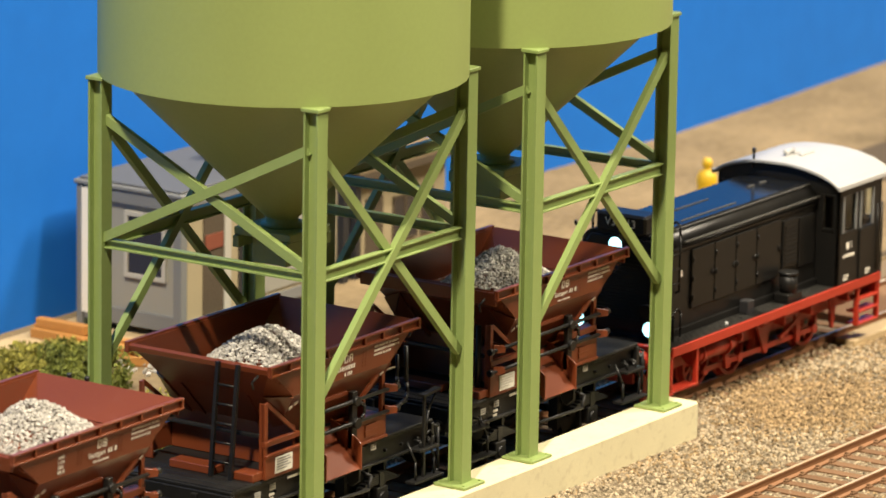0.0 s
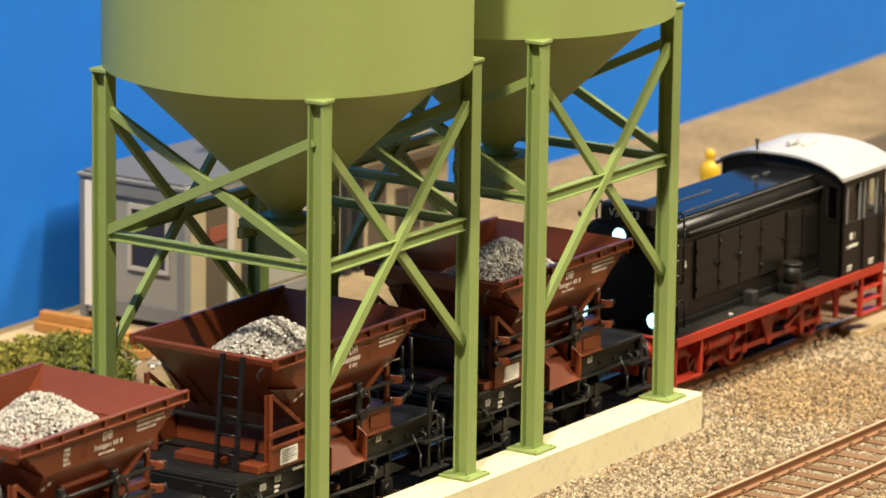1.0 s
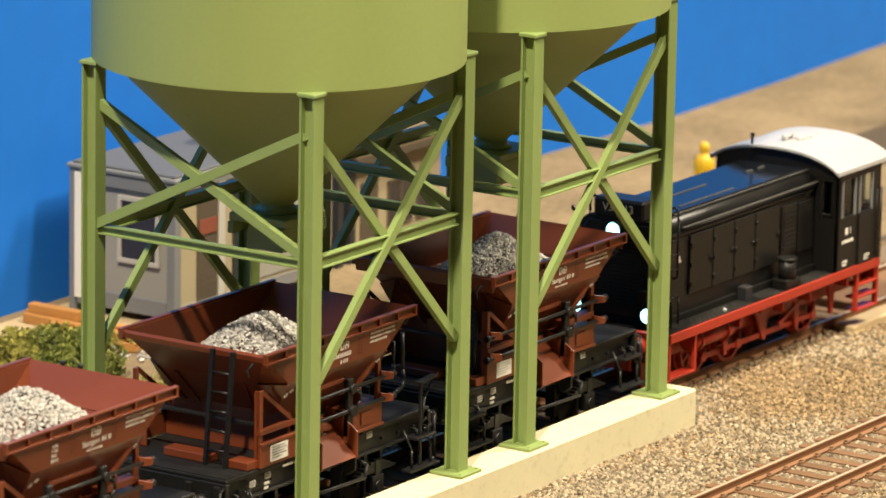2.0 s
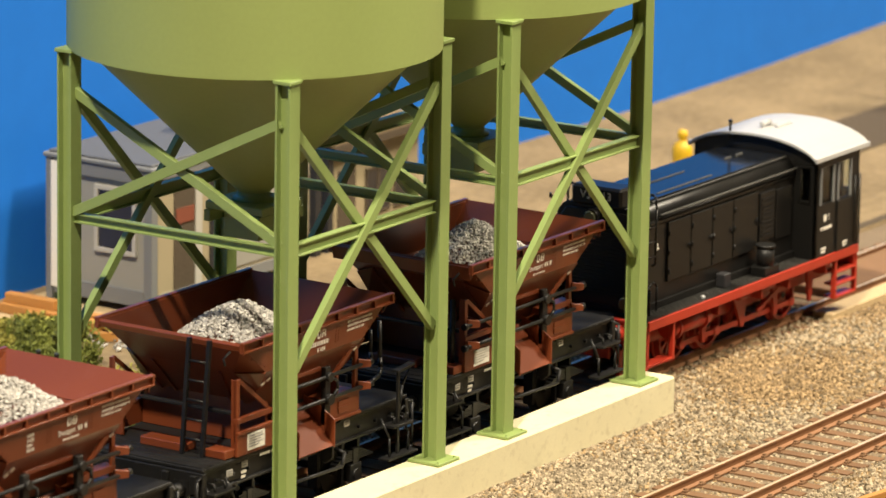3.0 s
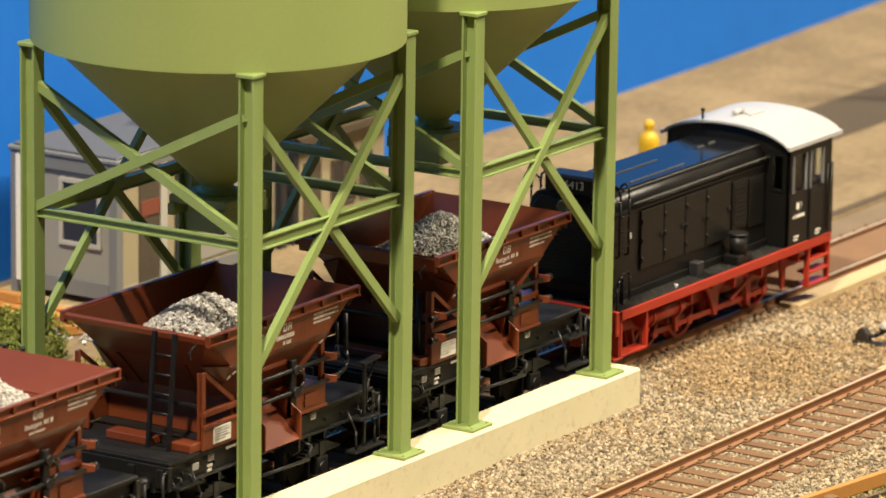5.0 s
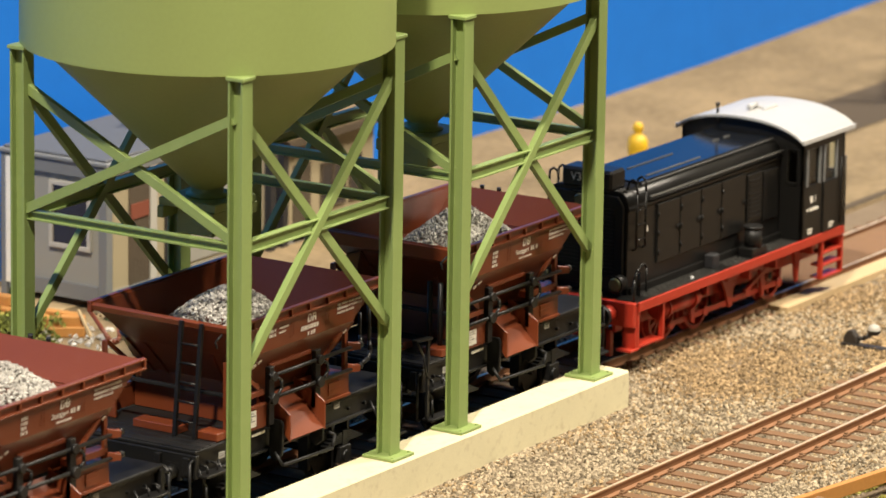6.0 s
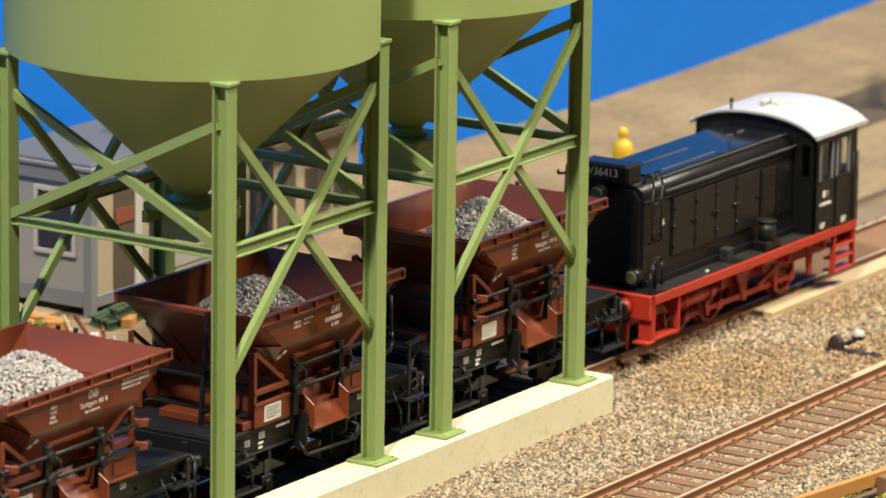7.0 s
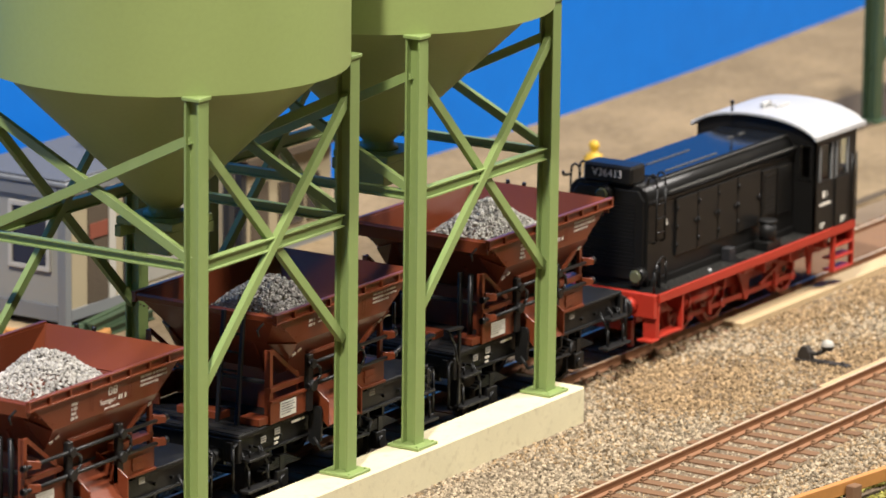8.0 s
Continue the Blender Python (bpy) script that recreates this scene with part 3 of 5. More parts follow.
    for u in (0.6, 4.0):
        box(bm, u, u + 0.7, -0.12, 0.12, 77.6, 81.0)
        box(bm, u + 0.7, u + 2.1, -0.12, 0.12, 80.4, 81.0)
        if u < 3 or stencil:
            box(bm, u + 0.7, u + 2.1, -0.12, 0.12, 77.6, 78.2)
        if u > 3:
            box(bm, u + 0.7, u + 2.1, -0.12, 0.12, 79.0, 79.6)
        if u < 3:
            box(bm, u + 2.0, u + 2.6, -0.12, 0.12, 78.0, 80.7)
        else:
            box(bm, u + 2.0, u + 2.6, -0.12, 0.12, 79.5, 80.6)
            box(bm, u + 2.0, u + 2.6, -0.12, 0.12, 77.9 if stencil else 77.6, 79.1)
    bars(bm, 7.6 if stencil else -3.8, 76.4, (6.0 if stencil else 13,), 0, 1.9)
    if ladder:
        bars(bm, 1.4, 73.4, (5.6,), 0, 1.6)
    bars(bm, 22.5, 81.0, (17.5, 18, 12.5), 0, 0.95, 0.85)
    lean = (Wd - FY) / (Z - 71)
    for v in bm.verts:
        v.co.y = -(Wd - (Z - v.co.z) * lean) - 0.25 + v.co.y * 0.3
    words = part("lettering", bm, LETTER, w, "white painted lettering on the side wall")
    tagged(words, kind="stuff")
    if stencil:
        up = Vector((0, lean, -1)).normalized() * -1
        y = -(Wd - (Z - 75.4) * lean) - 0.3
        m = Matrix(((1, 0, 0), (0, up.y, -up.z), (0, up.z, up.y))).to_4x4()
        m.translation = (0.6 * MM, y * MM, 75.4 * MM)
        lettered("place_name", stencil, 3.1, LETTER, w, m, "white painted place name")
    for x in (-32.8, 29.4):
        bm = B()
        sweep(bm, [(-0.9, -0.12), (0.9, -0.12), (0.9, 0.12), (-0.9, 0.12)], (x, -30.8, 64.2), (x + 1.6, -31.5, 65.4), (1, 0, 0))
        sweep(bm, [(-0.9, -0.12), (0.9, -0.12), (0.9, 0.12), (-0.9, 0.12)], (x + 2.6, -31.8, 65.8), (x + 4.0, -32.7, 67.2), (1, 0, 0))
        part("edge_mark", bm, LETTER, w, "small white mark on the hopper edge")
    # small data panels and print on the solebar
    bm = B()
    bars(bm, -33, 36.0, (9.5,), -30.8, 1.1)
    bars(bm, -46, 31.4, (3.4, 3.0), -30.8, 1.1, 0.8)
    part("solebar_print", bm, LETTER, w)
    for x, z in ((-56, 31.2), (-45.5, 32.6), (27.5, 33.6)):
        panel = part("data_plate", boxed(x, x + 3.8, -30.9, -30.55, z, z + 2.6), WHITE_TRIM, w, "small white data panel")
        bm = B()
        bars(bm, x + 0.4, z + 2.3, (3, 2.6), -30.95, 0.45, 0.6)
        part("panel_print", bm, GREY_DARK, panel)
    # underframe
    for s in (-1, 1):
        bm = B()
        sweep(bm, [(-1.4, -5), (1.6, -5), (1.6, -4), (0.2, -4), (0.2, 4), (1.6, 4), (1.6, 5), (-1.4, 5)], (-72, s * 29, 31.5), (72, s * 29, 31.5), (0, s, 0))
        for x in (-62, -50, -40, -15, 18, 40, 52, 64):
            rod(bm, (x, s * 29, 31), (x, s * 30.6, 31), 0.8, 8)
        part("solebar", bm, BLACK, w, "", 0.1)
        for e in (-1, 1):
            for z, out, x0, x1 in ((14.0, 34.5, 52, 74), (27.0, 33.5, 57, 72)):
                x0, x1 = sorted((e * x0, e * x1))
                step = part("step_board", boxed(x0, x1, s * out - 2.6, s * out + 2.6, z, z + 1.1), DECK if z < 20 else BLACK, w, "", 0.15)
                for x in (x0 + 4, x1 - 4):
                    bm = B()
                    pipe(bm, [(x, s * 30, 31), (x, s * out, min(z + 9, 31)), (x, s * out, z + 0.5)], 0.55, 6)
                    part("step_hanger", bm, BLACK, step)
        for x in (-38, 38):
            bm = B()
            box(bm, x - 4, x + 4, s * 27.5 - 2.5, s * 27.5 + 2.5, 8, 15.5)
            ab = part("axle_box", bm, BLACK, w, "", 0.3)
            bm = B()
            rod(bm, (x, s * 29, 11), (x, s * 31, 11), 2.6, 12)
            part("bearing_cap", bm, BLACK, ab)
            for o in (-5.8, 5.8):
                part("axle_guard", boxed(x + o - 0.8, x + o + 0.8, s * 26 - 1, s * 26 + 1, 7, 27), BLACK, w)
            bm = B()
            for k in range(5):
                box(bm, x - 14 + k * 2.3, x + 14 - k * 2.3, s * 27.5 - 1.6, s * 27.5 + 1.6, 16.8 + k * 0.95, 17.55 + k * 0.95)
            box(bm, x - 1.5, x + 1.5, s * 27.5 - 2, s * 27.5 + 2, 15.4, 22)
            part("leaf_spring", bm, BLACK, w)
            for o in (-13.7, 13.7):
                part("brake_shoe", boxed(x + o - 1.2, x + o + 1.2, s * 18 - 2.4, s * 18 + 2.4, 6, 22), BLACK, w)
    for x in (-38, 38):
        wheelset(w, x, 11.0, BLACK)
    for e in (-1, 1):
        x0, x1 = sorted((e * 73.5, e * 24))
        deck = part("end_platform", boxed(x0, x1, -31.5, 31.5, 36.6, 38.2), DECK, w, "worn black end platform", 0.3)
        for k in range(4 if e < 0 else 0):
            x0, x1 = sorted((e * (72.8 - k * 5.2), e * (68.2 - k * 5.2)))
            part("deck_board", boxed(x0, x1, -31.2, 31.2, 38.2, 38.75), DECK, deck, "", 0.15)
        x0, x1 = sorted((e * 74, e * 71.5))
        beam = part("headstock", boxed(x0, x1, -32, 32, 26.5, 36.5), BLACK, w, "", 0.3)
        for y in (-28, -14, 14, 28):
            part("stake_socket", boxed(e * 75 - 0.9, e * 75 + 0.9, y - 1.4, y + 1.4, 28, 35.5), BLACK, beam, "", 0.2)
        for y in (-21, 21):
            buffer(beam, e * 73.6, y, 25.5 + 3.2, e, BLACK)
        bm = B()
        x = e * 74
        rod(bm, (x, 0, 28), (x + e * 5, 0, 27), 1.6, 10)
        pipe(bm, [(x + e * 5, -2, 27), (x + e * 9.4, -2, 24), (x + e * 9.4, 2, 24), (x + e * 5, 2, 27)], 0.6, 8)
        pipe(bm, [(x, 9, 29), (x + e * 4, 9, 26), (x + e * 5, 9, 19), (x + e * 3, 8, 14)], 1.0, 8)
        part("coupling", bm, BLACK, beam)
        bm = B()
        pipe(bm, [(e * 74, -31, 35), (e * 77.5, -31.5, 34), (e * 77.5, -31.5, 15), (e * 75, -31.5, 14)], 0.6, 8)
        part("shunter_handle", bm, BLACK, beam)
        xs = -29 if e < 0 else 22
        part("end_sheet", boxed(xs - 0.8, xs + 0.8, -31, 31, 38.4, 57), RUST, w, "", 0.15)
    for y0, y1 in ((-11.5, 11), (-31.5, -21.5)):
        part("floor_beam", boxed(-58.5, -50.5, y0, y1, 38.8, 42.2), RUST, w, "", 0.3)
    part("end_cheek", boxed(-51.4, -50.2, 25, 31, 38.5, 52), RUST, w, "", 0.15)
    part("cross_beam", boxed(-51, -49, -30.5, 30.5, 55.5, 57), BLACK, w, "", 0.2)
    # handbrake stand with its tread on the side towards the yard
    if ladder:
        bm = B()
        box(bm, 62, 63.4, -34.6, -33.4, 14, 51.6)
        stand = part("brake_stand", bm, BLACK, w, "", 0.15)
        bm = B()
        sweep(bm, [(-1.6, -0.5), (1.6, -0.5), (1.6, 0.5), (-1.6, 0.5)], (60.5, -34, 51.2), (73, -34, 52.2), (0, 1, 0))
        part("stand_tread", bm, BLACK, stand)
        bm = B()
        pipe(bm, [(71.5, -34, 51.4), (66, -34, 44), (63.4, -34, 32)], 0.6, 6)
        pipe(bm, [(63.4, -34.2, 33), (67, -34.2, 35), (70, -34.2, 32), (70, -34.2, 27)], 0.45, 6)
        part("stand_stay", bm, BLACK, stand)
        bm = B()
        pipe(bm, [(57, -28, 73), (57, -28.5, 57), (55.5, -30, 53), (51, -32, 51), (43, -33.6, 50.4)], 0.95, 8)
        pipe(bm, [(52, -27, 70), (52, -27, 60), (47, -31, 59)], 0.8, 8)
        part("vent_pipe", bm, BLACK, w)
    bm = B()
    rod(bm, (66, 10, 38), (66, 10, 63), 0.9, 8)
    rod(bm, (66, 6, 63), (66, 14, 63), 0.6, 8)
    rod(bm, (66, 6, 62.5), (66, 6, 65), 0.6, 8)
    part("handbrake_crank", bm, BLACK, w)
    if ladder:
        bm = B()
        for y in (-11.5, -21.5):
            sweep(bm, [(-0.8, -0.8), (0.8, -0.8), (0.8, 0.8), (-0.8, 0.8)], (-60.5, y, 37), (-55.6, y, 86.4), (0, 1, 0))
        for k in range(5):
            f = 0.18 + k * 0.16
            x = -60.5 + 4.9 * f
            rod(bm, (x, -11.5, 36.5 + 49.5 * f), (x, -21.5, 36.5 + 49.5 * f), 0.55, 8)
        part("ladder", bm, BLACK, w, "black ladder up to the tub")
    else:
        bm = B()
        box(bm, -74, -72.6, -34.6, -33.4, 14, 51)
        sweep(bm, [(-1.4, -0.5), (1.4, -0.5), (1.4, 0.5), (-1.4, 0.5)], (-84, -34, 51.6), (-71.5, -34, 50.8), (0, 1, 0))
        pipe(bm, [(-82, -34, 51), (-77, -34, 44), (-74, -34, 34)], 0.6, 6)
        part("brake_stand", bm, BLACK, w)
        for y in (-26, -20.5):
            bm = B()
            rod(bm, (-51.5, y, 38.5), (-51.5, y, 70), 1.2, 10)
            part("vent_pipe", bm, BLACK, w)
        for y in (12, 21):
            bm = B()
            rod(bm, (55.4, y, 82), (55.4, y, 86.4), 0.6, 8)
            rod(bm, (55.4, y, 86), (55.4, y, 87.8), 1.0, 10)
            part("rim_bolt", bm, BLACK, w)
    # load
    me = heap(seed, 35, 27, 90.0, 71, heap_x)
    me.materials.append(load)
    g = new("gravel_load", me)
    g.parent = w
    tagged(g, "heap of loose broken gravel", kind="stuff")
    return w


wagon_front = hopper_wagon(206.8, "red-brown hopper wagon with grey gravel, coupled to the locomotive", LOAD_DARK, 5, False, 5, "Stuttgart")
wagon_middle = hopper_wagon(38.9, "red-brown hopper wagon with a black ladder and light gravel", LOAD, 9, True, -8)
wagon_rear = hopper_wagon(-128.9, "red-brown hopper wagon with pale gravel, last of the train", LOAD, 14, False, 5, "Stuttgart")


# ---------------------------------------------------------------- diesel shunting locomotive
def diesel_locomotive():
    l = thing("locomotive", "black diesel shunting locomotive with red frame and white roof", "locomotive", (400, TRACK_Y, RAIL_Z))
    # hood
    half = [(21.5, 29), (21.5, 69.6), (22.4, 70.0), (22.4, 71.4), (21.6, 71.8)] + [(15.6 + 6.0 * math.cos(math.pi / 2 * k / 7), 72.2 + 6.6 * math.sin(math.pi / 2 * k / 7)) for k in range(8)] + [(7, 79.6)]
    outline = [(y, z) for y, z in half] + [(-y, z) for y, z in half[::-1]]
    bm = B()
    prism(bm, outline, -84, 60, "x")
    for f in bm.faces:
        f.smooth = f.calc_center_median().z > 72 and len(f.verts) == 4
    hood = part("hood", bm, LOCO_BLACK, l, "long black engine hood", 0.25)
    for y, x0, x1 in ((2.0, -46, -4), (-12.5, -53, -3)):
        part("roof_strip", boxed(x0, x1, y - 0.4, y + 0.4, 80.2, 80.7), TREAD, hood, "", 0.15)
    for x in (30, 41):
        part("lifting_eye", boxed(x, x + 6, -0.5, 0.5, 80.2, 81.0), TREAD, hood, "", 0.15)
    part("roof_hatch", boxed(-66, 58, -16.8, 16.8, 78.2, 80.3), LOCO_TOP, hood, "glossy flat hood top", 0.4)
    bm = B()
    prism(bm, [(-19.8, 33), (19.8, 33), (19.8, 72), (16.5, 76.6), (-16.5, 76.6), (-19.8, 72)], -85.4, -83.9, "x")
    front = part("radiator", bm, LOCO_BLACK, hood, "black radiator front", 0.4)
    for k in range(18):
        z = 38 + k * 1.85
        part("radiator_slat", boxed(-85.7, -85.2, -15, 15, z, z + 0.9), LOCO_BLACK, front)
    # doors along both sides
    for s in (-1, 1):
        edges = [(-58.3, -38.2), (-37.4, -18.6), (-17.8, 0.8), (1.6, 24.2)]
        for a, b in edges:
            d = part("hood_door", boxed(a, b, s * 22.0 - 0.6, s * 22.0 + 0.6, 41.0, 69.0), LOCO_BLACK, hood, "", 0.25)
            for z in (46, 55, 64):
                bm = B()
                rod(bm, (a + 0.5, s * 22.9, z - 1.2), (a + 0.5, s * 22.9, z + 1.2), 0.55, 8)
                part("hinge", bm, LOCO_BLACK, d)
            bm = B()
            rod(bm, (b - 2.0, s * 22.6, 55), (b - 2.0, s * 23.4, 55), 0.5, 8)
            rod(bm, (b - 2.0, s * 23.3, 53.4), (b - 2.0, s * 23.3, 56.6), 0.35, 8)
            part("door_catch", bm, LOCO_BLACK, d)
        v = part("vent_panel", boxed(26, 40, s * 22.2 - 0.7, s * 22.2 + 0.7, 44, 67.5), LOCO_BLACK, hood, "", 0.25)
        for k in range(9):
            z = 46 + k * 2.2
            part("louvre", boxed(27.5, 38.5, s * 23.0 - 0.35, s * 23.0 + 0.35, z, z + 1.2), BLACK, v)
        part("vent_panel", boxed(42, 57, s * 22.0 - 0.5, s * 22.0 + 0.5, 42, 66.5), LOCO_BLACK, hood, "", 0.25)
        # paler ledge and crease strips: the hood edge's highlight put into their colour
        part("edge_highlight", boxed(-66, 60, *sorted((s * 22.2, s * 23.3)), 73.6, 74.4), TREAD, hood, "hood side ledge in a paler worn colour that imitates its highlight", 0.2)
        part("edge_highlight", boxed(-66, 59, s * 17.6 - 0.45, s * 17.6 + 0.45, 79.0, 79.7), TREAD, hood, "", 0.2)
        part("hood_sill", boxed(-82, 60, s * 22.0 - 0.8, s * 22.0 + 0.8, 30, 33.5), LOCO_BLACK, hood, "", 0.2)
        bm = B()
        rod(bm, (-66, s * 22.9, 72.8), (57, s * 22.9, 72.8), 0.45, 8)
        for x in (-66, -35, -4, 27, 57):
            rod(bm, (x, s * 20.5, 72.8), (x, s * 22.9, 72.8), 0.35, 6)
        part("handrail", bm, LOCO_BLACK, hood)
        # climbing rails at the front corner
        for x in (-80, -72):
            bm = B()
            pipe(bm, [(x, s * 18.5, 79), (x, s * 19.5, 83.2), (x, s * 21.5, 84.6), (x, s * 23.5, 83.2), (x, s * 23.9, 78), (x, s * 23.9, 52), (x, s * 22, 51)], 0.55, 8)
            part("climbing_rail", bm, LOCO_BLACK, hood)
        for z in (56, 63, 70):
            bm = B()
            rod(bm, (-80, s * 23.9, z), (-72, s * 23.9, z), 0.45, 8)
            part("climbing_rung", bm, LOCO_BLACK, hood)
        bm = B()
        pipe(bm, [(-94, s * 31.5, 30), (-94, s * 31.5, 41), (-92, s * 31.5, 44.5), (-89, s * 31, 45.5), (-86.5, s * 30, 43), (-84, s * 28.5, 31)], 0.6, 8)
        part("corner_rail", bm, LOCO_BLACK, l)
        bm = B()
        pipe(bm, [(-80, s * 25, 30), (-79, s * 25, 42), (-77, s * 25, 44), (-74, s * 25, 44), (-72, s * 25, 42), (-72, s * 25, 30)], 0.5, 8)
        part("corner_rail", bm, LOCO_BLACK, l)
        bars_bm = B()
        box(bars_bm, -67.0, -66.2, s * 21.7 - 0.15, s * 21.7 + 0.15, 57.5, 60.5)
        box(bars_bm, -66.4, -65.4, s * 21.7 - 0.15, s * 21.7 + 0.15, 57.9, 58.5)
        part("mark", bars_bm, LETTER, hood)
        # things on the walkway
        part("sand_box", boxed(16, 30, s * 28 - 4, s * 28 + 4, 30, 34.5), LOCO_BLACK, l, "", 0.5)
        bm = B()
        rod(bm, (23, s * 28, 34), (23, s * 28, 43), 4.2, 16)
        rod(bm, (23, s * 28, 43), (23, s * 28, 44.4), 4.7, 16)
        part("filler_drum", bm, BLACK, l)
        part("battery_box", boxed(-14, -8, s * 25 - 2.5, s * 25 + 2.5, 30, 36.5), DARK, l, "", 0.4)
        bm = B()
        rod(bm, (-38, s * 30, 30), (-38, s * 30, 31.6), 0.9, 10)
        part("filler_cap", bm, WHITE, l)
    # number box and lamps
    nb = part("number_box", boxed(-86.4, -73, -13.5, 13.5, 78.6, 88.0), LOCO_BLACK, hood, "black number box on the hood", 1.2)
    face = Matrix(((0, 0, -1), (-1, 0, 0), (0, 1, 0))).to_4x4()
    face.translation = (-86.46 * MM, 0, 83.6 * MM)
    lettered("number", "V36413", 5.4, LETTER, nb, face, "white raised characters")
    for y, z in ((-19.5, 36.5), (19.5, 36.5), (0, 74.2)):
        bm = B()
        rod(bm, (-85, y, z), (-90.5, y, z), 3.6, 20, 4.1)
        box(bm, -88, -86, y - 1, y + 1, z - 6 if z < 50 else z - 2, z)
        lampbody = part("headlamp", bm, LOCO_BLACK, l, "", 0.2)
        bm = B()
        rod(bm, (-90.4, y, z), (-90.9, y, z), 3.6, 20, 3.4)
        part("lens", bm, LAMP_GLOW, lampbody, "lit cold white lamp lens")
        # made-up round blind, hinged at the lamp's rim; shut, it hides the lit lens
        up = 1 if z > 50 else -1
        bm = B()
        rod(bm, (0.55, 0, up * 4.3), (-0.35, 0, up * 4.3), 4.15, 20)
        blind = part("lamp_blind", bm, LOCO_BLACK, l, "made-up round black blind that hides the lit lamp lens")
        blind.location = (-91.15 * MM, y * MM, (z - up * 4.3) * MM)
        bm = B()
        rod(bm, (-0.35, 0, up * 4.3), (-1.0, 0, up * 4.3), 3.4, 20, 2.6)
        part("blind_face", bm, UNLIT_LENS, blind, "olive disc on the made-up blind, imitating the unlit lens")
    bm = B()
    pipe(bm, [(-84, 22, 80), (-87, 24, 80), (-87, 24, 82)], 0.7, 8)
    part("horn", bm, LOCO_BLACK, hood)
    # walkway and red frame
    deck = part("walkway", boxed(-95, 102, -33.6, 33.6, 28.6, 30.2), LOCO_BLACK, l, "black tread-plate walkway")
    for s in (-1, 1):
        part("frame_edge", boxed(-94, 103, s * 34.1 - 0.6, s * 34.1 + 0.6, 26.2, 30.6), RED, l, "bright red frame edge", 0.2)
        bm = B()
        for i in range(52):
            x = -80 + i * 2.7
            if abs(x - 23) < 9 or -16 < x < -6:
                continue
            for j in range(4):
                y = s * (24.6 + j * 2.4)
                sweep(bm, [(-0.9, -0.22), (0.9, -0.22), (0.9, 0.22), (-0.9, 0.22)], (x, y, 30.1), (x, y, 30.5), (1, 1 if (i + j) % 2 else -1, 0))
        tread = part("tread_pattern", bm, TREAD, deck)
        tagged(tread, kind="stuff")
        part("main_frame", boxed(-93, 100, s * 20.5 - 0.8, s * 20.5 + 0.8, 14.5, 28.6), RED, l, "", 0.2)
        for x in (-70, -28, 12, 38, 74):
            part("bracket", boxed(x - 0.6, x + 0.6, s * 27 - 6, s * 27 + 6, 21, 28.6), RED, l)
        # open step frame at the front, three cab steps at the rear
        for x in (-93, -70):
            part("step_post", boxed(x - 0.9, x + 0.9, s * 32.6 - 1.2, s * 32.6 + 1.2, 8.6, 26.4), RED, l, "", 0.15)
        for z in (8.6,):
            part("step_tread", boxed(-93, -70, s * 30.5 - 3.4, s * 30.5 + 3.4, z, z + 1.1), RED, l, "", 0.15)
        for x in (82, 102):
            part("step_post", boxed(x - 0.8, x + 0.8, s * 33 - 1.3, s * 33 + 1.3, 7.0, 26.4), RED, l, "", 0.15)
        for z in (7.0, 13.2, 19.4):
            part("step_tread", boxed(82, 102, s * 31 - 3.4, s * 31 + 3.4, z, z + 1.1), RED, l, "", 0.15)
        bm = B()
        rod(bm, (-66, s * 27, 21), (-31, s * 27, 21), 4.6, 18)
        tank = part("air_tank", bm, RED, l)
        for x in (-61, -37):
            bm = B()
            rod(bm, (x, s * 27, 20.4), (x + 1.4, s * 27, 20.4), 5.4, 18)
            part("tank_band", bm, RED, tank)
        part("fuel_tank", boxed(0, 34, s * 25 - 3, s * 25 + 3, 21, 27.5), RED, l, "", 1.0)
        bm = B()
        prism(bm, [(-2.5, 24), (13, 24), (11, 17), (9.5, 6.8), (6.5, 6.8), (2.5, 16)], s * 24.4 - 0.8, s * 24.4 + 0.8, "y")
        part("rod_bracket", bm, RED, l, "", 0.2)
        for x in (-31, 36, 70):
            bm = B()
            quad_plate(bm, [(x - 2.5, s * 24.8, 24), (x + 4.5, s * 24.8, 24), (x + 2.4, s * 24.8, 7), (x + 0.2, s * 24.8, 7)], 1.4)
            part("brake_hanger", bm, RED, l)
        bm = B()
        sweep(bm, [(-0.7, -1.3), (0.7, -1.3), (0.7, 1.3), (-0.7, 1.3)], (-47, s * 23.6, 9.4), (56, s * 23.6, 9.4), (0, 1, 0))
        for x in (-47, -15, 8, 56):
            rod(bm, (x, s * 22.6, 9.4), (x, s * 25.0, 9.4), 2.3, 12)
        part("coupling_rod", bm, RED, l, "red coupling rod")
        bm = B()
        rod(bm, (8, s * 17, 12.5), (8, s * 22.4, 12.5), 6.0, 20)
        part("jackshaft", bm, RED, l)
        bm = B()
        sweep(bm, [(-0.7, -0.9), (0.7, -0.9), (0.7, 0.9), (-0.7, 0.9)], (20, s * 26.0, 12), (46, s * 26.0, 22), (0, 1, 0))
        part("link_bar", bm, RED, l)
        part("front_step", boxed(-100, -92, s * 30 - 4, s * 30 + 4, 7.8, 9.0), RED, l, "", 0.2)
        part("step_plate", boxed(-95.2, -94.0, s * 30 - 3.6, s * 30 + 3.6, 8.8, 19), RED, l, "", 0.2)
        part("rail_guard", boxed(-92, -89, s * 17 - 1.2, s * 17 + 1.2, 2.2, 15), RED, l, "", 0.2)
    beam = None
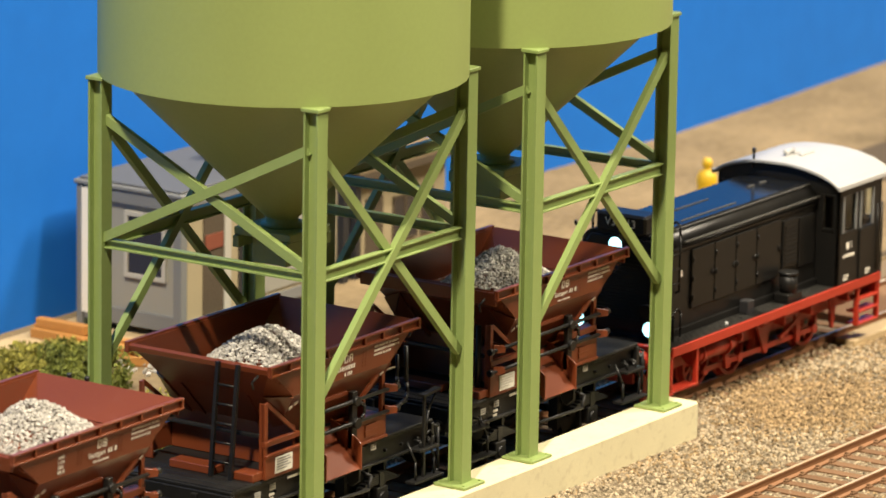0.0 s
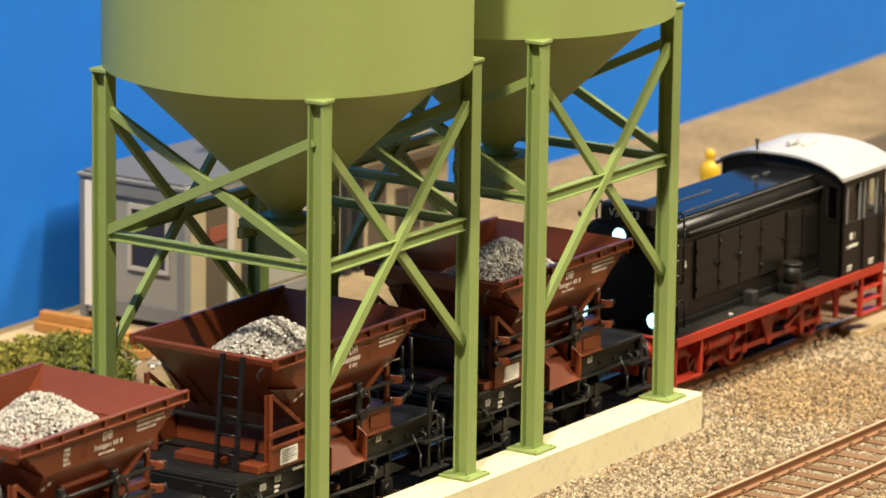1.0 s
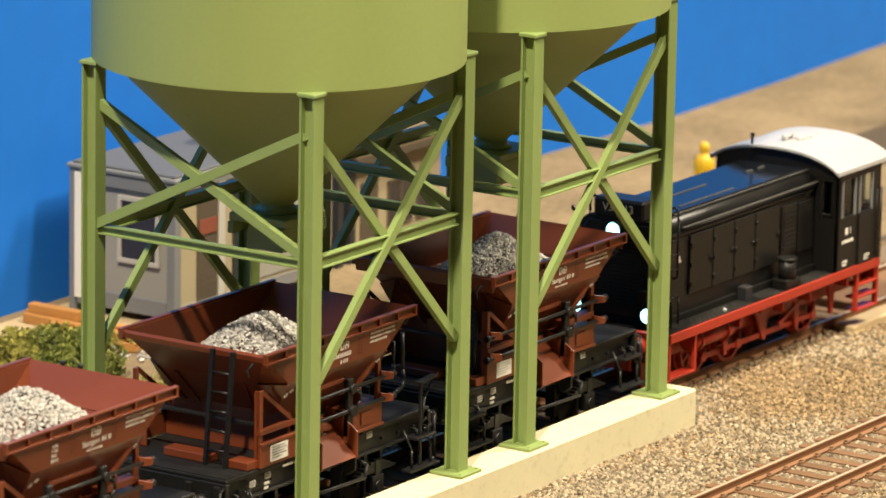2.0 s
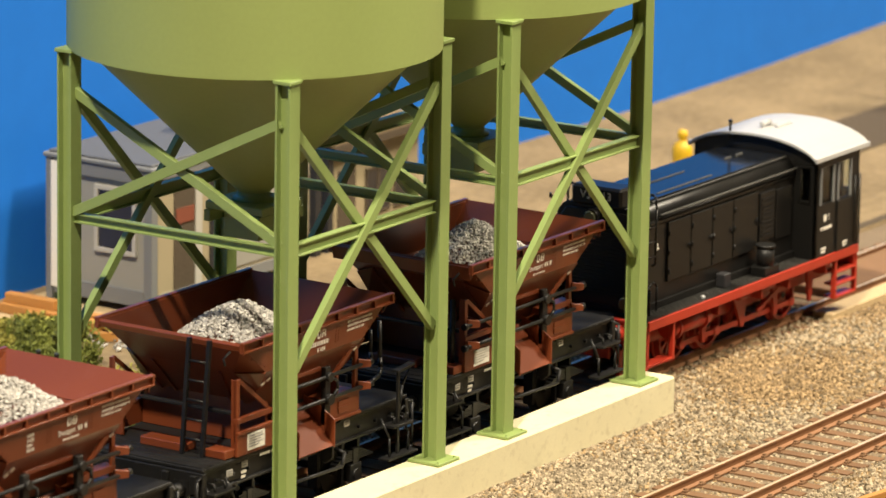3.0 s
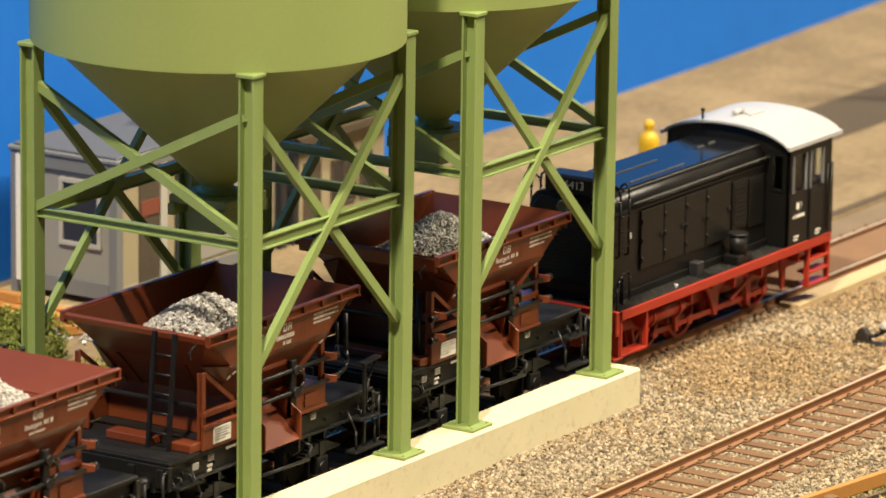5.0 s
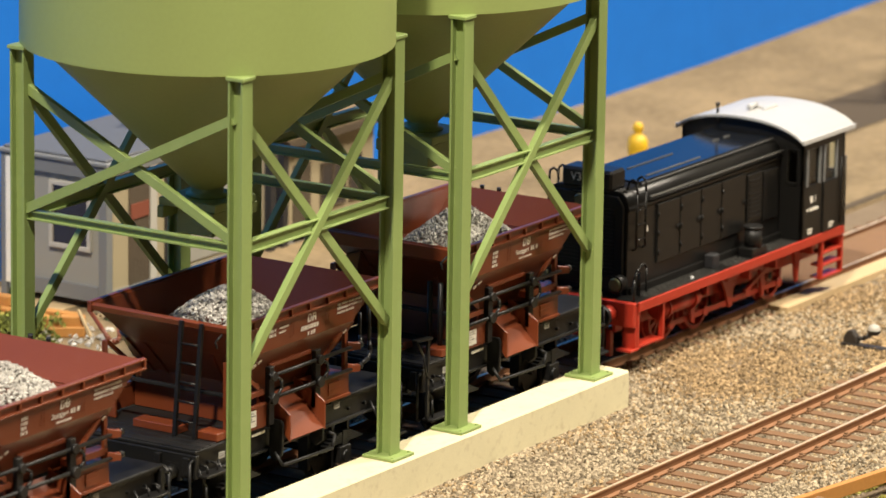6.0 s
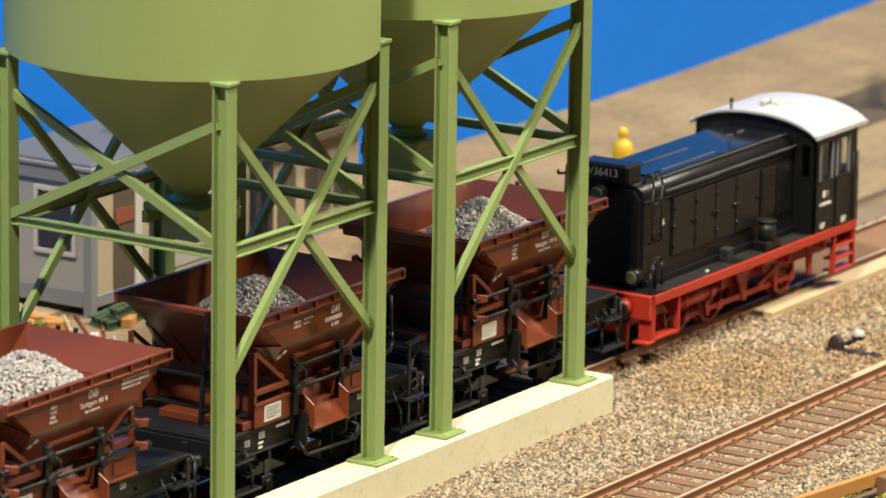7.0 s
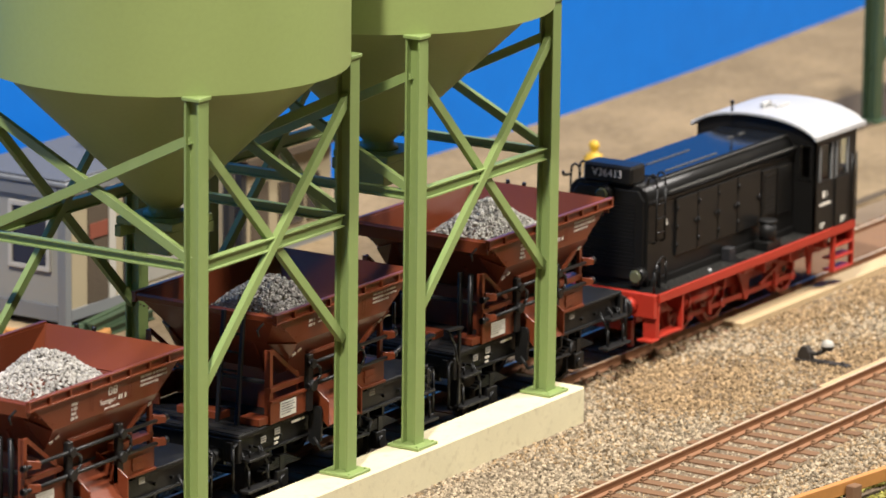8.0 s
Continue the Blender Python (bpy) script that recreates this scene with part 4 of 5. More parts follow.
    for e in (-1, 1):
        x0, x1 = sorted((e * 97.5 if e < 0 else 103.5, e * 94 if e < 0 else 100))
        beam = part("buffer_beam", boxed(x0, x1, -33.6, 33.6, 19.0, 30.6), RED, l, "red buffer beam", 0.4)
        xb = -97.5 if e < 0 else 103.5
        for y in (-21, 21):
            bm = B()
            rod(bm, (xb, y, 24.6), (xb + e * 6, y, 24.6), 3.9, 18, 3.2)
            rod(bm, (xb + e * 5, y, 24.6), (xb + e * 9, y, 24.6), 2.0, 14)
            bf = part("buffer", bm, RED, beam)
            bm = B()
            rod(bm, (xb + e * 7.6, y, 24.6), (xb + e * 9.4, y, 24.6), 5.6, 24, 5.2)
            part("buffer_head", bm, BLACK, bf)
        bm = B()
        rod(bm, (xb, 0, 24), (xb + e * 6, 0, 23), 1.8, 10)
        pipe(bm, [(xb + e * 5, 2, 23), (xb + e * 9, 2, 20), (xb + e * 9, -2, 20), (xb + e * 5, -2, 23)], 0.6, 8)
        part("coupling", bm, BLACK, beam)
        for y in (-11, 11):
            bm = B()
            pipe(bm, [(xb, y, 26), (xb + e * 4, y, 23), (xb + e * 4.5, y, 16), (xb + e * 2.5, y * 0.9, 10)], 1.0, 8)
            part("brake_hose", bm, BLACK, beam)
        part("guard_plate", boxed(x0 + 1, x1 - 1, -15, 15, 11, 18.9), RED, beam, "", 0.3)
    for ax in (-47, -15, 56):
        wheelset(l, ax, 12.0, RED, 10)
    # cab
    t = 1.4
    for s in (-1, 1):
        y0, y1 = sorted((s * 34, s * (34 - t)))
        cs = part("cab_side", boxed(60, 102, y0, y1, 28.6, 56.5), LOCO_BLACK, l, "black cab side with window openings", 0.15)
        for a, b in ((60, 63.5), (76.8, 80.5), (93.5, 102)):
            part("window_post", boxed(a, b, y0, y1, 56.5, 74.5), LOCO_BLACK, cs, "", 0.15)
        part("window_header", boxed(60, 102, y0, y1, 74.5, 79), LOCO_BLACK, cs, "", 0.1)
        for a, b in ((63.5, 76.8), (80.5, 93.5)):
            part("window_frame", boxed(a, a + 0.9, s * 34.2 - 0.5, s * 34.2 + 0.5, 56.5, 74.5), GREY_DARK, cs)
            part("window_frame", boxed(b - 0.9, b, s * 34.2 - 0.5, s * 34.2 + 0.5, 56.5, 74.5), GREY_DARK, cs)
            g = part("window_pane", boxed(a, b, s * 33.3 - 0.2, s * 33.3 + 0.2, 56.5, 74.5), GLASS, cs, "clear window pane")
            g.visible_shadow = False
        part("cab_door", boxed(80.2, 94.6, s * 34.3 - 0.5, s * 34.3 + 0.5, 30.8, 56.0), LOCO_BLACK, cs, "", 0.3)
        bm = B()
        pipe(bm, [(96, s * 35.4, 33), (96, s * 35.4, 66)], 0.5, 8)
        pipe(bm, [(100.6, s * 35.4, 31), (100.6, s * 35.4, 66)], 0.5, 8)
        part("grab_rail", bm, LOCO_BLACK, cs)
        bm = B()
        bars(bm, 68, 51.0, (5,), s * 34.1, 3.2)
        bars(bm, 65, 45.2, (11,), s * 34.1, 1.5)
        bars(bm, 66, 35.0, (5, 4), s * 34.1, 0.9)
        bars(bm, 86, 35.0, (5, 4), s * 34.9, 0.9)
        part("lettering", bm, LETTER, cs, "white painted lettering")
    arch = [(-34 + 68 * i / 16, 78.4 + 8.6 * (1 - abs((-34 + 68 * i / 16) / 35.2) ** 2.3) ** 0.75) for i in range(17)]
    for x, name in ((60, "cab_front"), (100.6, "cab_back")):
        bm = B()
        prism(bm, [(-34, 75.5)] + arch + [(34, 75.5)], x, x + t, "x")
        w = part(name, bm, LOCO_BLACK, l, "", 0.1)
        part("lower_panel", boxed(x, x + t, -34, 34, 28.6, 57), LOCO_BLACK, w)
        part("middle_panel", boxed(x, x + t, -22.5, 22.5, 57, 75.5), LOCO_BLACK, w)
        for s in (-1, 1):
            for a, b in ((22.5, 24.2), (31.6, 34)):
                y0, y1 = sorted((s * a, s * b))
                part("window_post", boxed(x, x + t, y0, y1, 57, 75.5), LOCO_BLACK, w)
            for y in (24.7, 31.1):
                part("window_frame", boxed(x - 0.5, x + t + 0.5, s * y - 0.5, s * y + 0.5, 58, 74.6), LOCO_BLACK, w)
            for z in (57.5, 74.6):
                part("window_frame", boxed(x - 0.5, x + t + 0.5, s * 27.9 - 3.7, s * 27.9 + 3.7, z, z + 0.9), LOCO_BLACK, w)
            g = part("window_pane", boxed(x + 0.5, x + 0.8, s * 27.9 - 3.7, s * 27.9 + 3.7, 57, 75.5), GLASS, w, "clear window pane")
            g.visible_shadow = False
    bm = B()
    n = 22
    pts = [(-35.4 + 70.8 * i / n) for i in range(n + 1)]
    top = [(y, 79.6 + 9.2 * (1 - abs(y / 35.6) ** 2.3) ** 0.75) for y in pts]
    low = [(y, z - 1.6) for y, z in top]
    prism(bm, top + low[::-1], 56.5, 109, "x")
    for f in bm.faces:
        f.smooth = False
    roof = part("roof", bm, WHITE, l, "arched white cab roof", 0.3)
    for s in (-1, 1):
        part("gutter", boxed(56.5, 109, s * 35.4 - 0.6, s * 35.4 + 0.6, 78.3, 80.6), WHITE, roof, "", 0.2)
    bm = B()
    rod(bm, (72, 3, 88), (72, 3, 90.6), 1.3, 12)
    rod(bm, (70, 3, 90.4), (78, 3, 90.4), 1.1, 12, 1.6)
    rod(bm, (76, -3, 88), (76, -3, 90), 1.2, 12)
    part("whistle", bm, WHITE, roof, "bright metal whistle")
    part("roof_vent", boxed(77, 88, -4, 5, 88, 90.2), WHITE, roof, "", 0.6)
    bm = B()
    rod(bm, (57.6, 13, 84), (57.6, 13, 93), 0.6, 10)
    rod(bm, (57.6, 13, 92), (57.6, 13, 93.6), 1.0, 10)
    part("roof_mast", bm, LOCO_BLACK, roof)
    part("driver_desk", boxed(64, 70, -16, 16, 30.4, 55), GREY_DARK, l, "", 0.5)
    return l


LAMP_GLOW = surface("lit_lamp_lens", (0.8, 0.85, 0.85), 0.3, vary=0.02, bump=0)
LAMP_GLOW.node_tree.nodes["Principled BSDF"].inputs["Emission Color"].default_value = (0.36, 0.86, 1.0, 1)
LAMP_GLOW.node_tree.nodes["Principled BSDF"].inputs["Emission Strength"].default_value = 3.2
# look of an unlit lens, carried by the made-up blinds
UNLIT_LENS = surface("unlit_lens_look", (0.10, 0.105, 0.06), 0.2, vary=0.1)
locomotive = diesel_locomotive()


# ---------------------------------------------------------------- cabins behind the loading track
def site_cabin():
    c = thing("site_cabin", "grey site office cabin with a pale framed window", "cabin", (287, 279, 1.2))
    L, D, H0, H1 = 116.0, 64.0, 6.0, 71.5
    part("core", boxed(2.2, L - 1, 2.2, D - 1, H0 + 3, H1 - 2), GREY, c, "plain grey wall panels")
    part("front_panel", boxed(5, L - 4, 1.0, 2.2, H0 + 4, H1 - 5), CREAM, c, "cream side wall facing the track")
    for x, y, w in ((0, 0, 5), (0, D - 3.6, 3.6), (L - 5, 0, 5), (L - 5, D - 5, 5)):
        part("corner_post", boxed(x, x + 5, y, y + w, 0, H1), GREY_DARK, c, "", 0.3)
    for y in (0, D - 3):
        part("sill_beam", boxed(5, L - 5, y, y + 3, H0 - 1.5, H0 + 4), GREY_DARK, c)
        part("top_beam", boxed(5, L - 5, y, y + 3, H1 - 5, H1), GREY_DARK, c)
    for x in (0, L - 3):
        part("sill_beam", boxed(x, x + 3, 5, D - 5, H0 - 1.5, H0 + 6), GREY_DARK, c)
        part("top_beam", boxed(x, x + 3, 5, D - 5, H1 - 6.5, H1), GREY_DARK, c)
    roof = part("roof", boxed(-1.2, L + 1, -1.2, D + 1, H1, H1 + 2.2), GREY_DARK, c, "flat grey roof with dark edge", 0.5)
    part("roof_sheet", boxed(1, L - 1, 1, D - 1, H1 + 2.2, H1 + 3.4), ROOF_GREY, roof, "", 0.4)
    for x, y in ((2, 2), (2, D - 6), (L - 6, 2), (L - 6, D - 6), (56, 2)):
        part("foot", boxed(x, x + 4, y, y + 4, -1.2, H0 - 1), OLD_GREEN, c)
    # window in the end wall
    y0, y1, z0, z1 = 10.0, 35.0, 28.5, 61.5
    win = part("window", boxed(1.2, 2.4, y0 + 2.2, y1 - 2.2, z0 + 2.2, z1 - 2.2), DARK_GLASS, c, "dark window pane")
    for a in ((y0, y1, z0, z0 + 2.2), (y0, y1, z1 - 2.2, z1), (y0, y0 + 2.2, z0 + 2.2, z1 - 2.2), (y1 - 2.2, y1, z0 + 2.2, z1 - 2.2)):
        part("window_frame", boxed(0.2, 2.6, *a), WHITE_TRIM, win, "pale cream window frame", 0.15)
    part("door_strip", boxed(-0.6, 2.4, D - 8.0, D - 3.7, H0 + 1.5, H1 - 1.5), LETTER, c, "white strip beside the corner post")
    # door and posts on the side towards the track
    door = part("door", boxed(19, 35.5, 0.4, 1.4, H0 + 4, 62), DARK_BROWN, c, "brown door", 0.2)
    part("notice", boxed(20, 34.5, -0.1, 0.35, 42.5, 50), NOTICE, door, "small orange notice")
    part("door_jamb", boxed(36.2, 41.5, 0.2, 1.6, H0 + 4, H1 - 5), WHITE_TRIM, c)
    # gap not cut out: its shade is put into a dark strip
    part("gap_shade_strip", boxed(48.5, 58.5, 0.2, 1.6, H0 + 4, H1 - 5), DARK, c, "dark strip imitating the shaded gap between the wall panels")
    part("wall_panel", boxed(60, 108, 0.3, 1.0, H0 + 6, H1 - 8), GREY, c, "pale grey wall panel")
    ac = part("roof_unit", boxed(72, 90, 22, 38, H1 + 3.2, H1 + 16), DARK, c, "dark ventilator on the roof", 0.8)
    bm = B()
    rod(bm, (81, 21.8, H1 + 10), (81, 20.6, H1 + 10), 5, 20)
    part("fan_ring", bm, GREY_DARK, ac)
    return c


NOTICE = surface("orange_notice", (0.20, 0.055, 0.03), 0.6, vary=0.1)
site_cabin()


def yard_building():
    c = thing("yard_building", "tan plastered yard building with a flat cream roof", "building", (452, 290, 1.2))
    L, D, H = 82.0, 56.0, 55.0
    part("wall", boxed(0, L, 0, D, -1.2, H), CREAM, c, "tan plastered wall")
    part("wall_base", boxed(-0.6, L + 0.6, -0.6, D, -1.2, 6), GREY_DARK, c)
    roof = part("roof", boxed(-4, L + 4, -6, D + 2, H, H + 3.4), SAND, c, "flat cream overhanging roof", 0.5)
    part("fascia", boxed(-3.6, L + 3.6, -6.6, -5.9, H - 3.0, H + 1), DARK_BROWN, roof)
    for x0 in (34, 45.5, 60):
        w = part("window", boxed(x0, x0 + 9, -0.5, 0.4, 14, 36), DARK_GLASS, c, "dark window pane")
        for a in ((x0 - 1, x0 + 10, 36, 37.2), (x0 - 1, x0 + 10, 12.8, 14), (x0 - 1, x0, 14, 36), (x0 + 9, x0 + 10, 14, 36)):
            part("window_frame", boxed(a[0], a[1], -1.0, 0.3, a[2], a[3]), DARK_BROWN, w)
    part("door", boxed(8, 24, -0.6, 0.4, 0, 40), DARK_BROWN, c, "dark brown door", 0.3)
    part("corner_post", boxed(-3, 1.5, -2, 2, -1.2, H), DARK, c)
    part("corner_post", boxed(-14, -9.5, -2, 2, -1.2, H), DARK, c)
    return c


yard_building()


# ---------------------------------------------------------------- yard clutter
def timber_stack():
    rng = random.Random(4)
    for i, (x, y, z, ln, turn) in enumerate(((253, 327, 4.0, 34, 86), (261, 330, 4.0, 36, 88), (245, 314, 3.6, 24, 60), (257, 328, 8.6, 30, 90), (268, 333, 4.2, 30, 80), (262, 296, 3.6, 34, 96), (252, 290, 3.6, 26, 70), (245, 271, 3.6, 18, -58), (241, 268, 3.6, 17, -54), (244, 269, 8.2, 15, -60), (286, 256, 3.6, 10, 20))):
        b = solo("timber_beam", boxed(-ln / 2, ln / 2, -2.6, 2.6, -2.4, 2.4), TIMBER, "squared orange timber beam lying on the yard", "beam", (x, y, z), "timber beams", bevel=0.4)
        b.rotation_euler = (0, 0, radians(turn))


timber_stack()
solo("sand_patch", boxed(205, 300, 300, 352, 0.5, 1.6), PLANK, "pale sandy patch beside the cabin", "sand", kind="structure", bevel=0.3)


def tuft_mesh(seed, count, rx, ry, rz, leaf, material):
    """A low bush: many small bent leaf scraps on a few lumps, joined."""
    rng = random.Random(seed)
    lumps = [(rng.uniform(-rx, rx) * 0.7, rng.uniform(-ry, ry) * 0.7, rng.uniform(0.15, 0.75) * rz, rng.uniform(0.25, 0.5)) for _ in range(9)]
    verts, faces = [], []
    for _ in range(count):
        cx, cy, cz, r = rng.choice(lumps)
        d = Vector((rng.gauss(0, 1), rng.gauss(0, 1), rng.gauss(0, 1))).normalized() * rng.uniform(0.55, 1.05)
        p = Vector((cx + d.x * r * rx, cy + d.y * r * ry, max(0.3, cz + d.z * r * rz)))
        m = Euler((rng.uniform(0, 6), rng.uniform(0, 6), rng.uniform(0, 6))).to_matrix()
        k, s = len(verts), leaf * rng.uniform(0.5, 1.3)
        for q in ((-1, 0, 0), (0, -0.6, 0.25), (1, 0, 0), (0, 0.6, 0.25)):
            verts.append(tuple((p + m @ (Vector(q) * s)) * MM))
        faces += [(k, k + 1, k + 2), (k, k + 2, k + 3)]
    me = bpy.data.meshes.new("leaves")
    me.from_pydata(verts, [], faces)
    me.materials.append(material)
    return me


def bush(x, y, seed, rx, ry, rz, material, label):
    b = thing("bush", label, "bush", (x, y, 0.5), "low bushes in the yard")
    bm = B()
    rng = random.Random(seed)
    for i in range(6):
        a = rng.uniform(0, 6.28)
        rod(bm, (0, 0, 0), (math.cos(a) * rx * 0.5, math.sin(a) * ry * 0.5, rz * 0.7), 0.5, 6, 0.2)
    part("twigs", bm, DARK_BROWN, b)
    ob = new("leaves", tuft_mesh(seed, 900, rx, ry, rz, 1.5, material))
    ob.parent = b
    return b


rng = random.Random(21)
for i in range(16):
    x, y = 60 + i * 11 + rng.uniform(-6, 6), 205 + i * 5.5 + rng.uniform(-22, 22)
    bush(x, y, 50 + i, rng.uniform(13, 19), rng.uniform(12, 17), rng.uniform(13, 20), LEAF, "dark green low bush of foam foliage")
for i in range(9):
    x, y = 170 + i * 7 + rng.uniform(-6, 6), 296 + rng.uniform(-14, 18)
    bush(x, y, 90 + i, rng.uniform(11, 16), rng.uniform(10, 14), rng.uniform(8, 13), GRASS, "yellow-green tuft of grass and moss")
for i in range(5):
    bush(20 + i * 22, 138 + rng.uniform(-6, 10), 130 + i, 13, 10, 13, LEAF, "dark green low bush of foam foliage")

rng = random.Random(8)
rubble = stones([(rng.uniform(226, 262), rng.uniform(238, 280), 1.6 + rng.uniform(0, 0.8)) for _ in range(90)], 12, 0.8, 2.2)
rubble.materials.append(LOAD)
tagged(new("rubble", rubble), "pale broken stones scattered on the yard", "rubble", kind="stuff")


def beam_pile():
    """Green steel sections laid side by side before the cabin."""
    for k in range(6):
        bm = B()
        sweep(bm, H_SECTION(3.4, 4.4, 0.7), (0, 0, 0), (62, 0, 0), (0, 1, 0))
        b = solo("steel_beam", bm, OLD_GREEN, "dark green steel beam lying on the yard", "beam", (272 + k * 1.5, 258 + (k % 4) * 4.4, 3.5 + (4.6 if k > 3 else 0)), "stacked steel beams")
        b.rotation_euler = (0, 0, radians(3 + k * 1.2))


beam_pile()


def bent_pipe():
    bm = B()
    pipe(bm, [(9, 13, 10), (-3, -7, 2.0), (-4.4, -10, 1.4), (-3.6, -12, 1.6), (-1, -11.6, 3), (3, -8.4, 6), (5.6, -5.4, 8)], 1.05, 10)
    solo("bent_pipe", bm, RUST, "bent red-brown pipe leaning on the timber", "pipe", (246, 252, 1))
    bm = B()
    sweep(bm, [(-0.6, -0.6), (0.6, -0.6), (0.6, 0.6), (-0.6, 0.6)], (0, 0, 0), (2, 10, 13), (1, 0, 0))
    solo("wooden_stick", bm, PLANK, "pale wooden stick leaning on the timber", "stick", (241, 253, 1.4))


bent_pipe()
grass = tuft_mesh(7, 9000, 130, 70, 5, 1.6, GRASS)
ob = new("yard_grass", grass)
ob.location = (0.16, 0.235, 0.0005)
tagged(ob, "patchy yellow-green grass of the yard", "grass", kind="stuff")


def yellow_figurine(x, y):
    """A small plastic figure in a long coat, one plain shape."""
    bm = B()
    rings = lathe(bm, [(0.1, 0), (5.2, 0), (5.6, 3), (6.6, 16), (7.6, 24), (7.4, 28), (5.4, 31), (2.6, 32.5), (2.8, 33.6), (3.9, 35.5), (3.9, 37.6), (2.8, 39.6), (0.1, 40.4)], 0, 0, 20)
    for v in bm.verts:
        v.co.y *= 0.78
        v.co.x *= 0.62
        v.co.z *= 0.82
    return solo("figurine", bm, YELLOW, "small plain yellow plastic figurine on the yard", "figurine", (x, y, 1.2))


yellow_figurine(687.6, 221.2)


def switch_lever():
    s = thing("switch_lever", "dark iron switch lever with a pale weight beside the track", "switch lever", (449, -39, 0))
    part("base_bar", boxed(-2.4, 2.4, -24, 4.5, -1, 1.6), IRON, s, "", 0.4)
    bm = B()
    prism(bm, [(3.6, 1.4), (3.2, 4.6), (1.4, 7.6), (-1.4, 8.0), (-3.4, 5.2), (-4.4, 1.4)], -2.0, 2.0, "x")
    part("bracket", bm, IRON, s, "", 0.5)
    bm = B()
    pipe(bm, [(0, -2.4, 4.2), (0, -6.5, 4.6), (0, -9.6, 6.4), (0, -11.4, 8.6)], 1.1, 10)
    arm = part("arm", bm, IRON, s)
    bm = B()
    lathe(bm, [(0.1, 7.0), (2.2, 7.2), (3.1, 8.2), (3.1, 9.4)], 0, -12, 18)
    part("weight", bm, IRON, arm)
    bm = B()
    lathe(bm, [(3.1, 9.4), (3.0, 10.4), (2.2, 11.6), (0.9, 12.1), (0.05, 12.2)], 0, -12, 18)
    part("weight_cap", bm, WHITE_TRIM, arm, "pale round top of the weight")
    for y in (-20.5, 2.6):
        bm = B()
        rod(bm, (0, y, 1.5), (0, y, 2.6), 1.1, 6)
        part("bolt", bm, IRON, s)
    return s


switch_lever()


def yard_fence():
    f = thing("fence", "low orange-brown timber fence at the layout edge", "fence", (205, -167.5, 0))
    f.rotation_euler = (0, 0, radians(-8.5))
    part("board", boxed(-240, 480, -1.4, 1.4, 5.6, 11.8), TIMBER, f, "long timber rail", 0.4)
    for x in range(-179, 470, 58):
        part("post", boxed(x - 23 + 2, x - 23 + 8, -6.2, -1.6, -1, 10.2), SLEEPER, f, "", 0.4)


yard_fence()
ob = new("edge_grass", tuft_mesh(17, 9000, 180, 9, 5, 1.7, GRASS))
ob.location = (0.30, -0.196, 0.0003)
ob.rotation_euler = (0, 0, radians(-8.5))
tagged(ob, "moss and grass tufts along the fence", "grass", kind="stuff")
ob = new("fence_moss", tuft_mesh(27, 3200, 120, 4.5, 3.5, 1.5, GRASS))
ob.location = (0.26, -0.1675, 0.0003)
ob.rotation_euler = (0, 0, radians(-8.5))
tagged(ob, "yellow-green moss on the ballast before the fence", "moss", kind="stuff")


def far_gantry():
    g = thing("crane_gantry", "dark green steel gantry standing on the yard", "gantry", (963, 196, 1.2))
    for x, y in ((0, 0), (95, 0)):
        bm = B()
        prism(bm, [(x + u, y + v) for u, v in H_SECTION(9, 9, 1.4)], 0, 120, "z")
        leg = part("leg", bm, OLD_GREEN, g)
        part("base_plate", boxed(x - 8, x + 8, y - 8, y + 8, -1.2, 1.5), OLD_GREEN, leg)
    for y in (0,):
        for a, b in (((0, 30), (95, 100)),):
            bm = B()
            sweep(bm, [(-2, -3), (2, -3), (2, 3), (-2, 3)], (a[0], y, a[1]), (b[0], y, b[1]), (0, 1, 0))
            part("brace", bm, OLD_GREEN, g)
    part("top_beam", boxed(-10, 105, -3, 3, 120, 126), OLD_GREEN, g)


far_gantry()


# ---------------------------------------------------------------- loose ballast
def ballast(name, count, xr, yr, seed, low, high, grey, label):
    rng = random.Random(seed)
    places = []
    for _ in range(count):
        u = rng.random()
        x = xr[0] + (xr[1] - xr[0]) * u ** 1.25
        y = rng.uniform(*yr)
        k = noise.noise(Vector((x * 0.012, y * 0.018, 3.0))) + (330 - x) * 0.0016 + rng.uniform(-0.35, 0.35)
        if (k > 0) != grey:
            continue
        if -11 < y < 10.5 and x < 294:
            continue
        z = noise.noise(Vector((x * 0.05, y * 0.05, 0))) * 0.6 + 0.2
        for ty in (NEAR_Y, TRACK_Y):
            d = abs(y - ty)
            if d < 30:
                on_tie = abs((x - (-36 if ty == NEAR_Y else -326)) % 13.6 - 0.0)
                on_tie = min(on_tie, 13.6 - on_tie)
                if on_tie < 3.4 and rng.random() > (0.26 if ty == NEAR_Y else 0.5):
                    z = None
                    break
                if abs(d - 16.8) < 2.6:
                    z = None
                    break
                z = -0.5 if ty == NEAR_Y else 0.5
        if z is None:
            continue
        places.append((x, y, z))
    me = stones(places, seed + 1, low, high)
    me.materials.append(STONE if grey else STONE_TAN)
    ob = new(name, me)
    return tagged(ob, label, "ballast", kind="stuff")


